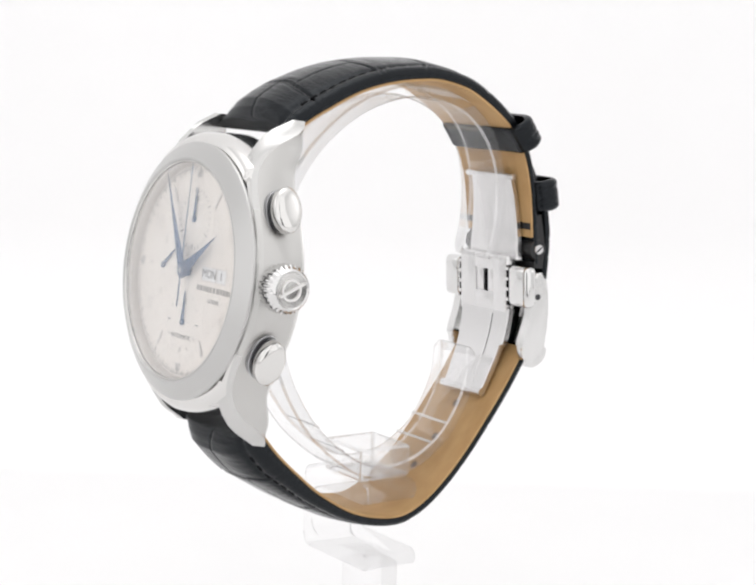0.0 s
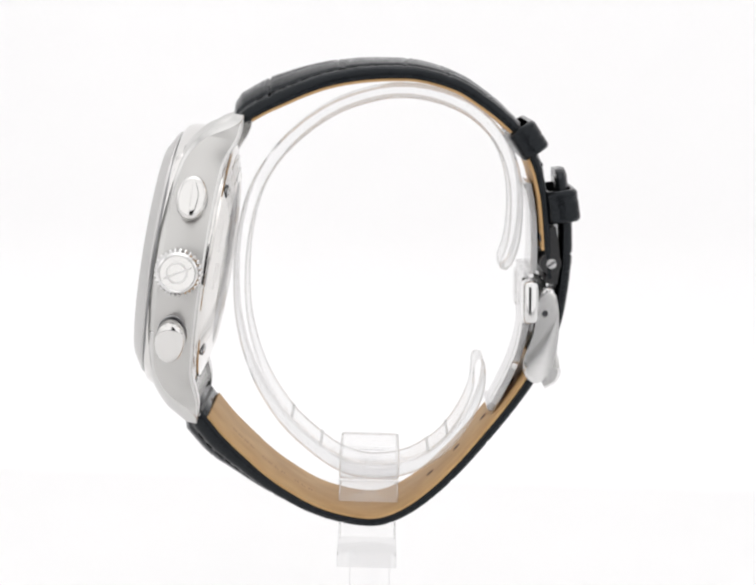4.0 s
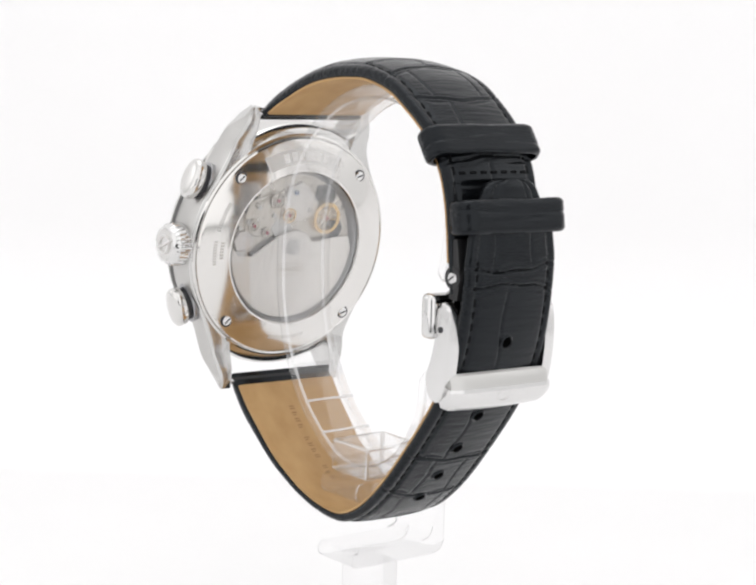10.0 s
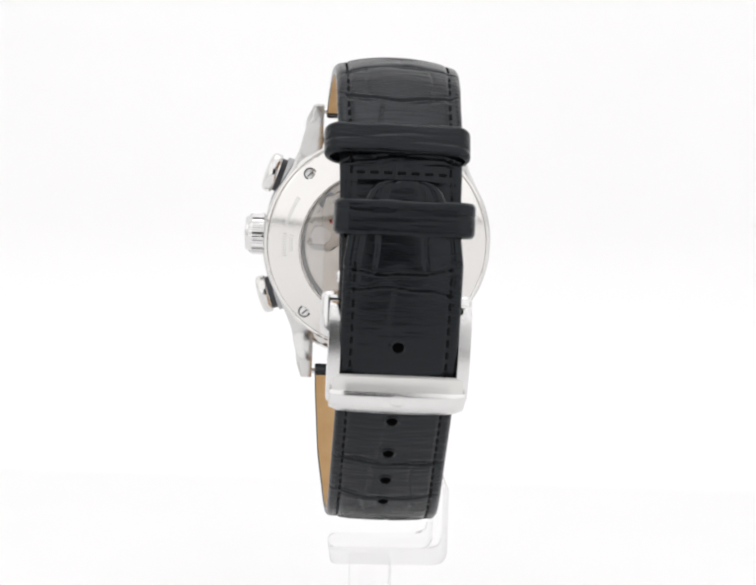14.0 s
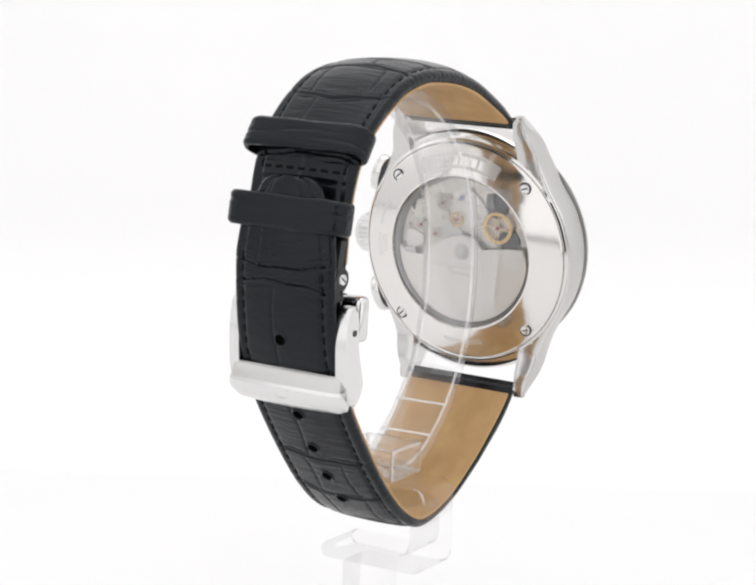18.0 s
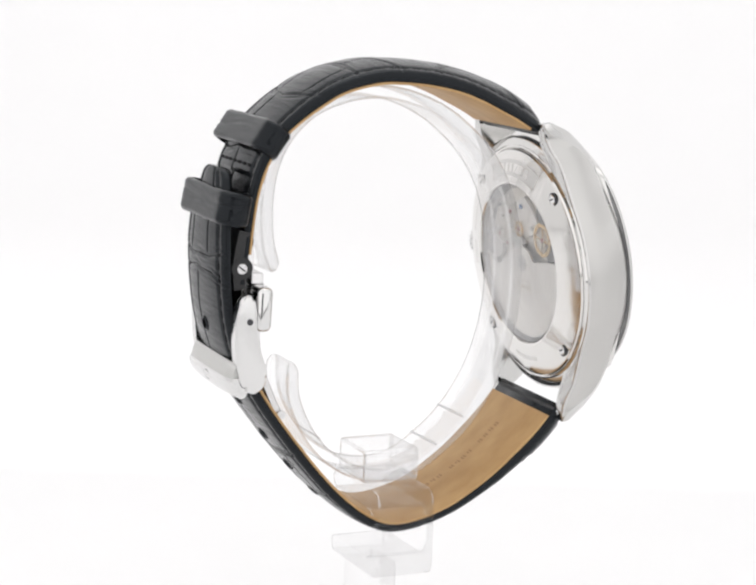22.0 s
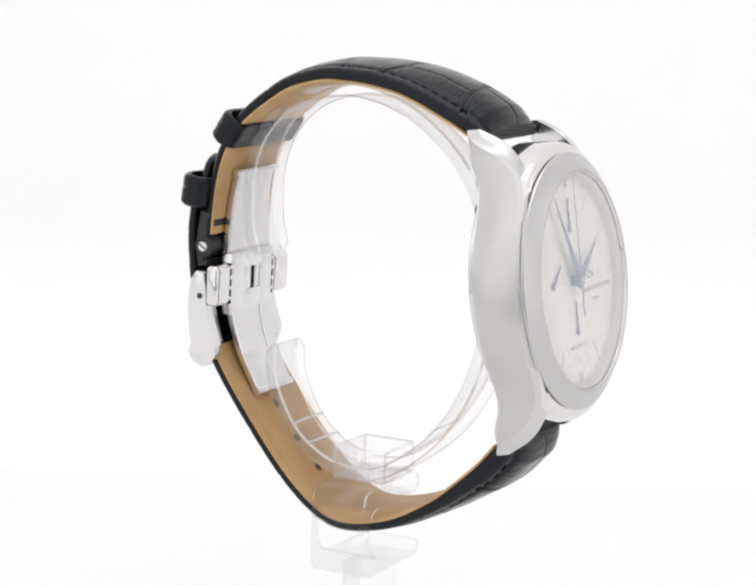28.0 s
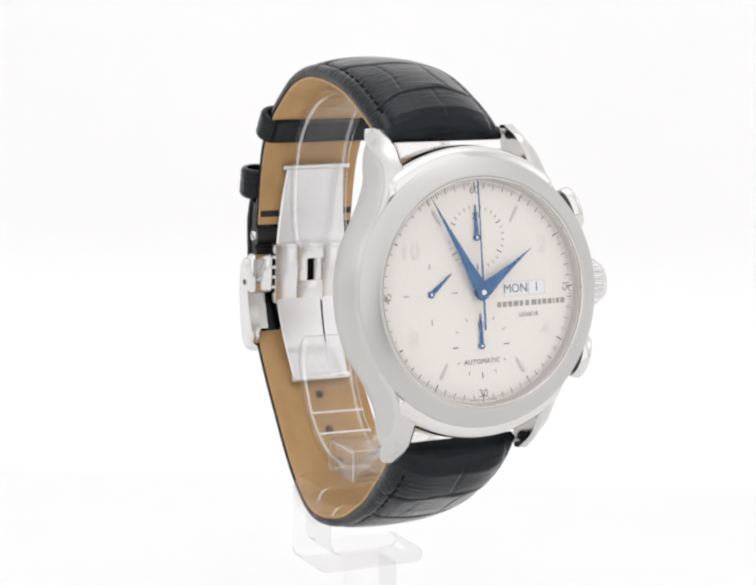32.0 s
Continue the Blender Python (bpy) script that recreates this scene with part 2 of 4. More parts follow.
class Path:
    """A curve in the y-z plane, walked by its length. side: which way is outward."""
    def __init__(self, points, side):
        self.p = smooth_path(points)
        self.s = np.concatenate([[0], np.cumsum(np.linalg.norm(np.diff(self.p, axis=0), axis=1))])
        self.length, self.side = self.s[-1], side

    def at(self, s):
        q = np.array([np.interp(s, self.s, self.p[:, k]) for k in (0, 1)])
        a = np.array([np.interp(max(s - 0.6, 0), self.s, self.p[:, k]) for k in (0, 1)])
        b_ = np.array([np.interp(min(s + 0.6, self.length), self.s, self.p[:, k]) for k in (0, 1)])
        d = (b_ - a) / np.linalg.norm(b_ - a)
        return q, d, np.array([-d[1], d[0]]) * self.side

    def near(self, y, z):
        return self.s[np.argmin(((self.p - np.array([y, z])) ** 2).sum(1))]

    def frame_at(self, s, h=0.0, x=0.0):
        """A pose: x across the strap, y along it, z outward."""
        q, d, n = self.at(s)
        c = q + n * h
        m = Matrix.Identity(4)
        m.col[0] = (self.side * -1.0, 0, 0, 0)
        m.col[1] = (0, d[0], d[1], 0)
        m.col[2] = (0, n[0], n[1], 0)
        m.col[3] = (x, c[0], c[1], 1)
        return m


def sweep(path, s0, s1, steps, section, xoff=lambda s: 0.0, m=None):
    """Sweeps a closed section, section(s) -> [(across, outward)], along a path."""
    bm = bmesh.new()
    rows = []
    for i in range(steps + 1):
        s = s0 + (s1 - s0) * i / steps
        q, d, n = path.at(s)
        x = xoff(s)
        rows.append([bm.verts.new((x + a, q[0] + n[0] * h, q[1] + n[1] * h)) for a, h in section(s)])
    k = len(rows[0])
    for r0, r1 in zip(rows, rows[1:]):
        for i in range(k):
            bm.faces.new((r0[i], r0[(i + 1) % k], r1[(i + 1) % k], r1[i]))
    bm.faces.new(rows[0])
    bm.faces.new(rows[-1][::-1])
    if m:
        bm.transform(m)
    return bm


def interp(x, *pairs):
    return float(np.interp(x, [p[0] for p in pairs], [p[1] for p in pairs]))


# ---- the setting ----
def build_setting():
    # a white floor sheet that runs up into a white backdrop in a tight curve
    def strip(name, prof, mat, label):
        bm = bmesh.new()
        rows = [[bm.verts.new((x, y, z)) for x in (-700, 0, 700)] for y, z in prof]
        for a_, b_ in zip(rows, rows[1:]):
            for i in range(len(a_) - 1):
                bm.faces.new((a_[i], a_[i + 1], b_[i + 1], b_[i]))
        bm.normal_update()
        bmesh.ops.solidify(bm, geom=bm.faces[:], thickness=2)
        tagged(part(name, bm, mat, smooth=60), label, kind="structure")
    strip("floor", [(-262, 0), (0, 0), (158, 0)], FLOOR_DIMMED, "white floor under the watch stand, its colour darkened to lower its brightness")
    prof = [(158, 0)]
    for i in range(1, 17):
        a = math.pi / 2 * i / 16
        prof.append((158 + 60 * math.sin(a), 60 * (1 - math.cos(a))))
    strip("backdrop", prof + [(222, 300), (240, 600), (264, 796)], PAPER, "white seamless paper backdrop behind the watch")
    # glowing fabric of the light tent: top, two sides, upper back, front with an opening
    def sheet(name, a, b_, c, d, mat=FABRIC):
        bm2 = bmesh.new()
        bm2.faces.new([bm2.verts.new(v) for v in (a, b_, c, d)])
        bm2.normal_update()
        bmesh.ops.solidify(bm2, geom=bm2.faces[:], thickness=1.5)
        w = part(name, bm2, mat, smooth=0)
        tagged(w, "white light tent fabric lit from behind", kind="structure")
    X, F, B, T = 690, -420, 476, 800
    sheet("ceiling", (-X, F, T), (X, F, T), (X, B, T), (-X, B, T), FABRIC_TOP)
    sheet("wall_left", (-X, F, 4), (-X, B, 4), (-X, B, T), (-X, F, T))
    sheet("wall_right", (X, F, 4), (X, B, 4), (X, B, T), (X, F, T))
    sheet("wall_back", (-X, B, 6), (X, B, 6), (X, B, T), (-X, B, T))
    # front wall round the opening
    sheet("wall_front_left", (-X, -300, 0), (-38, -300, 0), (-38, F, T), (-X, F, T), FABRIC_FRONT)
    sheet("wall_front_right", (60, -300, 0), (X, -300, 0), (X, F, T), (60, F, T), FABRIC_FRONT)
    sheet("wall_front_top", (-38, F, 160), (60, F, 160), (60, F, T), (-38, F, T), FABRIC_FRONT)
    # the dark table under the paper's front edge
    ob = part("table", box(-720, 720, -440, -120, -30, -4, 1.0, 1), TABLE_EDGE, smooth=30)
    tagged(ob, "dark table top in front of the paper", kind="structure")
    # the dark room behind the opening
    bm = box(-900, 900, -1500, -430, -300, 900)
    for f_ in [f_ for f_ in bm.faces if f_.normal.y > 0.5]:
        bm.faces.remove(f_)
    ob = part("wall_studio", bm, DARK_CLOTH, smooth=0)
    tagged(ob, "dark studio behind the opening of the tent", kind="structure")


build_setting()


# ---- the watch ----
TILT = radians(7.6)
MC = Matrix(((1, 0, 0, -0.25), (0, math.sin(TILT), -math.cos(TILT), -35.4), (0, math.cos(TILT), math.sin(TILT), 0), (0, 0, 0, 1)))
watch = empty("wrist_watch")
tagged(watch, "steel chronograph wrist watch, silver dial, blue pointers, black alligator strap", "watch")


def C(x=0.0, u=0.0, n=0.0, turn=0.0):
    """A pose on the dial: x to three o'clock, u to twelve, n outward; turn: clockwise degrees."""
    return MC @ pose(x, u, n, 0, 0, -turn)


def on_dial(ob):
    """Seats a part whose mesh is turned about its own z axis on the dial's axis."""
    ob.matrix_local = Matrix.LocRotScale(MC.to_translation() * MM, MC.to_quaternion(), None)
    return ob


def clock(r, deg):
    a = radians(deg)
    return r * math.sin(a), r * math.cos(a)


# outlines of the flank and lugs along u: outer face, its front edge, ridge of the lug, back edge
XO = ((0, 20.25), (1.2, 20.22), (4, 19.9), (8, 18.7), (10, 17.5), (13.2, 15.6), (15.6, 14.5), (17.4, 14.05), (19.4, 13.95), (21, 13.9), (22.6, 13.75), (23.8, 13.2), (25.3, 12.4))
NE = ((0, -1.5), (11, -1.6), (15, -1.9), (17, -2.3), (19.1, -3.5), (21, -5.2), (22.2, -7.4), (23.0, -9.7), (23.5, -10.1), (25.4, -10.1))
NF = ((0, -0.3), (13, -0.4), (15, -0.7), (17, -1.0), (18.5, -1.6), (20.2, -2.5), (22, -3.9), (23.5, -5.5), (24.5, -7.4), (25.1, -9.6), (25.5, -10.0))
NB = ((0, -8.2), (13, -8.2), (17, -8.4), (19, -9.0), (20.5, -9.9), (22, -10.2), (24.6, -10.2))


def curve(u, table):
    """Smooth value at |u| of a table of (u, value)."""
    return sum(interp(abs(abs(u) + d), *table) for d in (-1.4, -1.0, -0.6, -0.3, 0, 0.3, 0.6, 1.0, 1.4)) / 9


def build_case():
    # a round body, its sides cut flat by the flanks
    case = lathe([(17.9, -8.45), (19.4, -8.45), (21.0, -8.2), (21.7, -7.7), (22.0, -6.8), (21.8, -3.0), (21.6, -1.5), (21.2, -0.8), (20.6, -0.4), (17.9, -0.3)], 160, True)
    for v in case.verts:
        lim = curve(v.co.y, XO) - (0.5 if v.co.z < -1.7 else 1.0)
        v.co.x = max(-lim, min(lim, v.co.x))
    case.transform(MC)
    case = part("case_ring", case, POLISHED, watch, "polished steel ring of the case", smooth=50)
    for side in (1, -1):
        bm = bmesh.new()
        rows, n = [], 140
        for i in range(n + 1):
            u = -24.9 + 49.8 * i / n
            xo, ne, nf, nb = curve(u, XO) , curve(u, NE), curve(u, NF), curve(u, NB)
            ne, nf = max(ne, nb + 0.05), max(nf, nb + 0.1)
            cf = interp(abs(u), (0, 0.5), (6, 0.7), (11, 1.3), (15, 2.0), (19, 2.5), (22, 2.5), (25.3, 0.5))
            xi = max(10.6, math.sqrt(max(0.0, 18.4 ** 2 - u * u)))
            cf = min(cf, xo - xi - 0.5)
            b0 = nb + 0.5 * min(1.0, max(0.02, ne - nb))
            xb, xo = xo + interp(abs(u), (0, 0.1), (10, 0.25), (15, 0.4), (19, 0.1), (21.5, -0.6), (22.6, -0.9), (24.8, -0.5)), xo - interp(abs(u), (18, 0.35), (24.8, 0.2))
            pts = [(xi, max(nf - 0.5, nb + 0.06)), (xi + 0.4, nf - 0.08), (xo - cf, nf), (xo - 0.62 * cf, nf + 0.18 * (ne - nf)), (xo - 0.25 * cf, nf + 0.52 * (ne - nf)), (xo - 0.02, ne + 0.04), (xo, ne),
                   (xb, b0), (xb - 0.15, nb + 0.3 * (b0 - nb)), (xb - 0.45, nb), (xi + 0.3, nb), (xi, nb + 0.03)]
            rows.append([bm.verts.new((side * x, u, z)) for x, z in pts])
        m_ = len(rows[0])
        for r0, r1 in zip(rows, rows[1:]):
            for i in range(m_):
                f_ = bm.faces.new((r0[i], r0[(i + 1) % m_], r1[(i + 1) % m_], r1[i]))
                f_.material_index = 0 if i == 6 else 2 if 1 < i < 6 and abs(r0[0].co.y) < 11 else 1
        for r in (rows[0], rows[-1]):
            bm.faces.new(r).material_index = 1
        bm.transform(MC)
        part("case_flank", bm, [BRUSHED, LUG_STEEL, SATIN], watch, "brushed steel flank with polished lugs", smooth=33)
    # bezel: a domed satin ring, its face brushed in rings
    bezel = on_dial(part("bezel", lathe([(16.9, 0.3), (16.9, 1.6), (17.0, 1.76), (17.2, 1.84), (17.4, 1.82), (19.72, 0.44), (19.9, 0.28), (19.98, 0.08), (19.94, -0.14), (17.5, -0.14)], 200, True),
                         BEZEL_STEEL, watch, "satin steel bezel brushed in rings", smooth=16))
    part("bezel_lip", lathe([(16.65, 0.9), (16.65, 1.56), (16.75, 1.68), (16.88, 1.7), (16.94, 1.5), (16.9, 0.9)], 160, True), POLISHED, bezel, "polished inner lip")
    # no groove is cut: the ring's grey stands for the shade in it
    part("bezel_shade_ring", lathe([(17.6, -0.34), (17.6, -0.16), (19.5, -0.16), (19.6, -0.2), (19.6, -0.34)], 160, True), DARK_RING, bezel, "grey ring in place of the shaded groove under the bezel")
    part("flange", lathe([(16.85, 0.9), (16.85, -0.42), (16.4, -0.42), (16.66, 0.9)], 128, True, MC), FLANGE, watch, "silver-grey inner flange")
    bm = lathe([(0, 1.62), (10, 1.52), (16.4, 1.24), (16.63, 1.26), (16.63, 1.5), (16.4, 1.66), (14, 1.86), (10, 2.04), (5, 2.14), (0, 2.18)], 96, False, MC)
    ob = part("crystal", bm, SAPPHIRE, watch, "clear domed sapphire crystal", smooth=50)
    ob.visible_shadow = False


def build_crown():
    def knurl(k, i):
        return 0.22 if (i % 4 < 2 and k in (2, 3)) else 0.0
    m = C(19.6, 0, -4.5) @ pose(0, 0.1, 0, 0, 90, 0) @ Matrix.Diagonal((1.1, 1.1, 1.05, 1))
    crown = part("crown", lathe([(0, -0.6), (2.0, -0.6), (3.15, 0.6), (3.15, 2.6), (2.95, 3.1), (2.75, 3.55), (2.55, 3.7), (2.4, 3.55), (0, 3.5)], 112, False, m, knurl), CLASP_STEEL, watch, "fluted steel crown", smooth=30)
    part("crown_disc", lathe([(0, 3.45), (2.36, 3.45), (2.36, 3.56), (0, 3.56)], 48, False, m), POLISHED, crown)
    # raised emblem: a ring crossed by a slanted bar
    part("emblem_ring", lathe([(1.22, 3.5), (1.22, 3.8), (1.52, 3.8), (1.52, 3.5)], 40, True, m @ pose(-0.1, 0.0, 0)), EMBLEM, crown)
    part("emblem_bar", box(-0.16, 0.16, -2.1, 2.1, 3.5, 3.9, 0.05, 1, m @ pose(0, 0, 0, 0, 0, -60)), EMBLEM, crown)
    for s in (1, -1):
        m = C(16.8 if s > 0 else 17.3, 10.7 if s > 0 else -10.4, -4.6) @ pose(0, 0, 0, 0, 0, 18 * s) @ pose(0, 0, 0, 0, 90, 0) @ Matrix.Diagonal((1.12, 1.12, 1.02, 1))
        def oval(r, z):
            return [(r * 0.66 * math.cos(a), r * math.sin(a), z) for a in [2 * math.pi * i / 48 for i in range(48)]]
        def stack(rows):
            bm = bmesh.new()
            vs = [[bm.verts.new(p) for p in oval(r, z)] for r, z in rows]
            for p, q in zip(vs, vs[1:]):
                for i in range(48):
                    bm.faces.new((p[i], p[(i + 1) % 48], q[(i + 1) % 48], q[i]))
            bm.faces.new(vs[0][::-1])
            bm.faces.new(vs[-1])
            bm.transform(m)
            return bm
        pusher = part("pusher", stack([(2.6, 1.45), (3.05, 1.6), (3.15, 1.8), (3.15, 2.75), (3.0, 3.1), (2.6, 3.35), (2.0, 3.5), (1.2, 3.58)]), POLISHED, watch, "polished oval steel push button")
        part("pusher_stem", stack([(2.7, -0.5), (2.7, 1.5)]), DARK_METAL, pusher)
        part("pusher_collar", stack([(3.2, -0.4), (3.2, 0.5), (3.1, 0.6)]), DARK_RING, pusher)


def pointer_shape(points):
    return points + [(-x, y) for x, y in reversed(points) if abs(x) > 1e-6]


DIAL_N = -0.42


def D(x=0.0, u=0.0, n=0.0, turn=0.0):
    """A pose on the dial's own plane; parts above it sit low under the crystal."""
    return C(x, u, DIAL_N + n, turn) @ Matrix.Diagonal((1, 1, 0.62, 1))


def build_dial():
    dial = part("dial", lathe([(0, -0.6), (17.3, -0.6), (17.3, 0), (0, 0)], 128, False, D()), DIAL, watch, "silvered opaline dial with grey print", smooth=30)
    # printed minute scale
    bms = []
    for i in range(240):
        L, w = (1.15, 0.17) if i % 20 == 0 else (0.95, 0.11) if i % 4 == 0 else (0.6, 0.055)
        a = i * 1.5
        if min(a % 90, 90 - a % 90) < 2 and i % 4:
            continue
        bms.append(box(-w / 2, w / 2, 16.25 - L, 16.25, 0.0, 0.05, 0, 1, D(turn=a)))
    part("minute_scale", join(bms), INK, dial, "grey printed minute scale", smooth=0, kind="stuff")
    for txt, deg, turn in (("60", 0, 0), ("15", 90, 90), ("30", 180, 0), ("45", 270, -90)):
        x, u = clock(15.05, deg)
        part("minute_numeral", text_bm(txt, 1.65, 0.03, D(x, u, 0.02, turn)), INK_MID, dial, smooth=0)
    # applied figures and batons
    for txt, deg in (("10", 300), ("2", 60), ("8", 240), ("4", 120)):
        x, u = clock(12.9, deg)
        part("hour_numeral", text_bm(txt, 3.4, 0.3, D(x, u, 0.03), 1.0, 0.038), APPLIED, dial, "applied silver numeral", smooth=0)
    for deg in (30, 150, 210, 330):
        x, u = clock(13.0, deg)
        part("hour_baton", prism([(-0.16, -1.3), (0.16, -1.3), (0.3, 1.1), (0, 1.4), (-0.3, 1.1)], 0.02, 0.3, 0.08, 1, D(x, u, 0, deg)), APPLIED, dial)
    # three subdials
    for name, cx, cu, r, count in (("minute_counter", 0, 8.05, 4.9, 30), ("hour_counter", 0, -7.95, 4.9, 12), ("small_seconds", -8.05, 0.1, 4.6, 12)):
        rings = []
        for k in range(9):
            r0 = 0.35 + k * (r - 0.4) / 9
            rings += [(r0, 0.018), (r0 + 0.28, 0.032)]
        sub = part(name, lathe([(0, 0.01)] + rings + [(r, 0.03), (r + 0.07, 0.012), (r + 0.07, 0.0), (0, 0.0)], 72, False, D(cx, cu)), SUBDIAL, dial, "recessed silvered counter", smooth=10)
        bms = []
        for i in range(count):
            a = i * 360 / count
            big = (i % (count // 4 if count == 12 else 5) == 0)
            if name == "small_seconds" and not big:
                continue
            L = 0.9 if big else 0.55
            w = 0.16 if big else 0.09
            if count == 12 and i == 0 and name == "hour_counter":
                continue
            bms.append(box(-w / 2, w / 2, r - L - 0.1, r - 0.1, 0.02, 0.06, 0, 1, D(cx, cu) @ pose(0, 0, 0, 0, 0, -a)))
        part("counter_scale", join(bms), INK if name != "small_seconds" else INK_PALE, sub, smooth=0, kind="stuff")
        if name != "small_seconds":
            part("counter_numeral", text_bm("30" if count == 30 else "12", 1.25, 0.03, D(cx, cu + r - 1.75, 0.06)), INK, sub, smooth=0)
    # day and date windows
    for name, x0, x1, txt in (("day_window", 4.25, 8.35, "MON"), ("date_window", 8.6, 11.3, "1")):
        win = part(name, box(x0, x1, -1.0, 1.0, 0.0, 0.03, 0, 1, D(0, 0.15)), DATE_WHITE, dial, smooth=0)
        part("window_frame", join([box(x0 - 0.1, x1 + 0.1, 1.0, 1.1, 0, 0.09, 0, 1, D(0, 0.15)), box(x0 - 0.1, x1 + 0.1, -1.1, -1.0, 0, 0.09, 0, 1, D(0, 0.15)),
                                   box(x0 - 0.1, x0, -1.0, 1.0, 0, 0.09, 0, 1, D(0, 0.15)), box(x1, x1 + 0.1, -1.0, 1.0, 0, 0.09, 0, 1, D(0, 0.15))]), SILVER_APPLIED, win, smooth=0)
        part("window_text", text_bm(txt, 1.9, 0.02, D((x0 + x1) / 2, 0.13, 0.05) @ Matrix.Diagonal((0.92, 1, 1, 1))), INK, win, smooth=0)
    # maker's name as a row of plain bars, and the legible words
    bms = []
    widths = (0.75, 0.8, 0.75, 0.9, 0.65, 0, 0.7, 0, 0.95, 0.65, 0.75, 0.75, 0.35, 0.65, 0.75)
    x = 2.75
    for w in widths:
        if w:
            bms.append(box(x, x + w - 0.06, -0.4, 0.4, 0.0, 0.05, 0, 1, D(0.3, -2.1)))
        x += (w or 0.0) + 0.17
    part("maker_mark", join(bms), INK_PALE, dial, "grey printed maker's mark", smooth=0, kind="stuff")
    part("dial_text", text_bm("GENEVE", 0.9, 0.03, D(8.35, -3.85, 0.03), 1.1), INK, dial, smooth=0)
    part("dial_text", text_bm("AUTOMATIC", 1.0, 0.03, D(0, -10.25, 0.075), 1.08), INK, dial, smooth=0)
    bms = [box(-2.2 + i * 0.42, -2.2 + i * 0.42 + 0.2, -0.14, 0.14, 0.01, 0.04, 0, 1, D(0, -15.95)) for i in range(11) if i not in (5,)]
    part("origin_mark", join(bms), INK_PALE, dial, smooth=0, kind="stuff")


def build_pointers():
    def leaf(L, w, tail):
        return pointer_shape([(0, L), (w * 0.28, L * 0.62), (w * 0.62, L * 0.3), (w, L * 0.10), (w * 0.75, -tail)])
    part("hour_pointer", prism(leaf(10.8, 1.15, 0.4), 0.5, 0.72, 0.1, 1, D(0, 0, 0.75, 55), True), BLUED, watch, "blued steel hour hand", smooth=20)
    part("minute_pointer", prism(leaf(16.6, 1.0, 0.5), 0.82, 1.02, 0.1, 1, D(0, 0, 0.75, -29.0), True), BLUED, watch, "blued steel minute hand", smooth=20)
    part("chronograph_pointer", prism(pointer_shape([(0, 16.5), (0.09, 16.4), (0.14, 0.6), (0.17, -5.4), (0.1, -5.6)]), 1.12, 1.22, 0, 1, D(0, 0, 0.75, -0.4)), BLUED, watch, "thin blued chronograph seconds hand", smooth=0)
    part("cannon", join([lathe([(0, 0.02), (0.8, 0.02), (0.8, 1.7), (1.2, 1.72), (1.2, 2.0), (0, 2.0)], 40, False, D()), lathe([(0, 1.98), (1.0, 1.98), (1.0, 2.5), (0.85, 2.6), (0, 2.6)], 40, False, D())]), BLUED, watch, "blued centre boss")
    part("centre_pin", lathe([(0, 2.58), (0.38, 2.58), (0.38, 2.7), (0, 2.76)], 24, False, D()), CLASP_STEEL, watch)
    for cx, cu, deg, L in ((0, 8.05, -1, 5.0), (0, -7.95, 0, 5.0), (-8.05, 0.1, 50, 4.6)):
        hand = part("counter_pointer", prism(pointer_shape([(0, L), (0.1, L * 0.9), (0.33, 0.9), (0.3, 0.3)]), 0.3, 0.45, 0.05, 1, D(cx, cu, 0, deg)), BLUED, watch, "small blued counter hand", smooth=0)
        part("counter_boss", lathe([(0, 0.05), (0.5, 0.05), (0.5, 0.55), (0, 0.6)], 24, False, D(cx, cu)), BLUED, hand)
        part("counter_pin", lathe([(0, 0.5), (0.2, 0.5), (0.2, 0.68), (0, 0.7)], 16, False, D(cx, cu)), CLASP_STEEL, hand)


BACK_R0, BACK_R1, BACK_N0, BACK_N1 = 14.0, 18.9, -10.35, -9.1


def back_n(r):
    """Height of the caseback's cone at a radius."""
    return BACK_N0 + (r - BACK_R0) * (BACK_N1 - BACK_N0) / (BACK_R1 - BACK_R0)


def cone_patch(r0, r1, a0, a1, proud=0.03, n=12):
    """A thin plate on the caseback's cone between two radii and two angles."""
    bm = bmesh.new()
    rows = []
    for i in range(n + 1):
        a = a0 + (a1 - a0) * i / n
        row = []
        for r, lift in ((r0, 0.05), (r0, -proud), (r1, -proud), (r1, 0.05)):
            x, u = clock(r, a)
            row.append(bm.verts.new((x, u, back_n(r) + lift)))
        rows.append(row)
    for p, q in zip(rows, rows[1:]):
        for i in range(4):
            bm.faces.new((p[i], p[(i + 1) % 4], q[(i + 1) % 4], q[i]))
    bm.faces.new(rows[0])
    bm.faces.new(rows[-1][::-1])
    bm.transform(MC)
    return bm


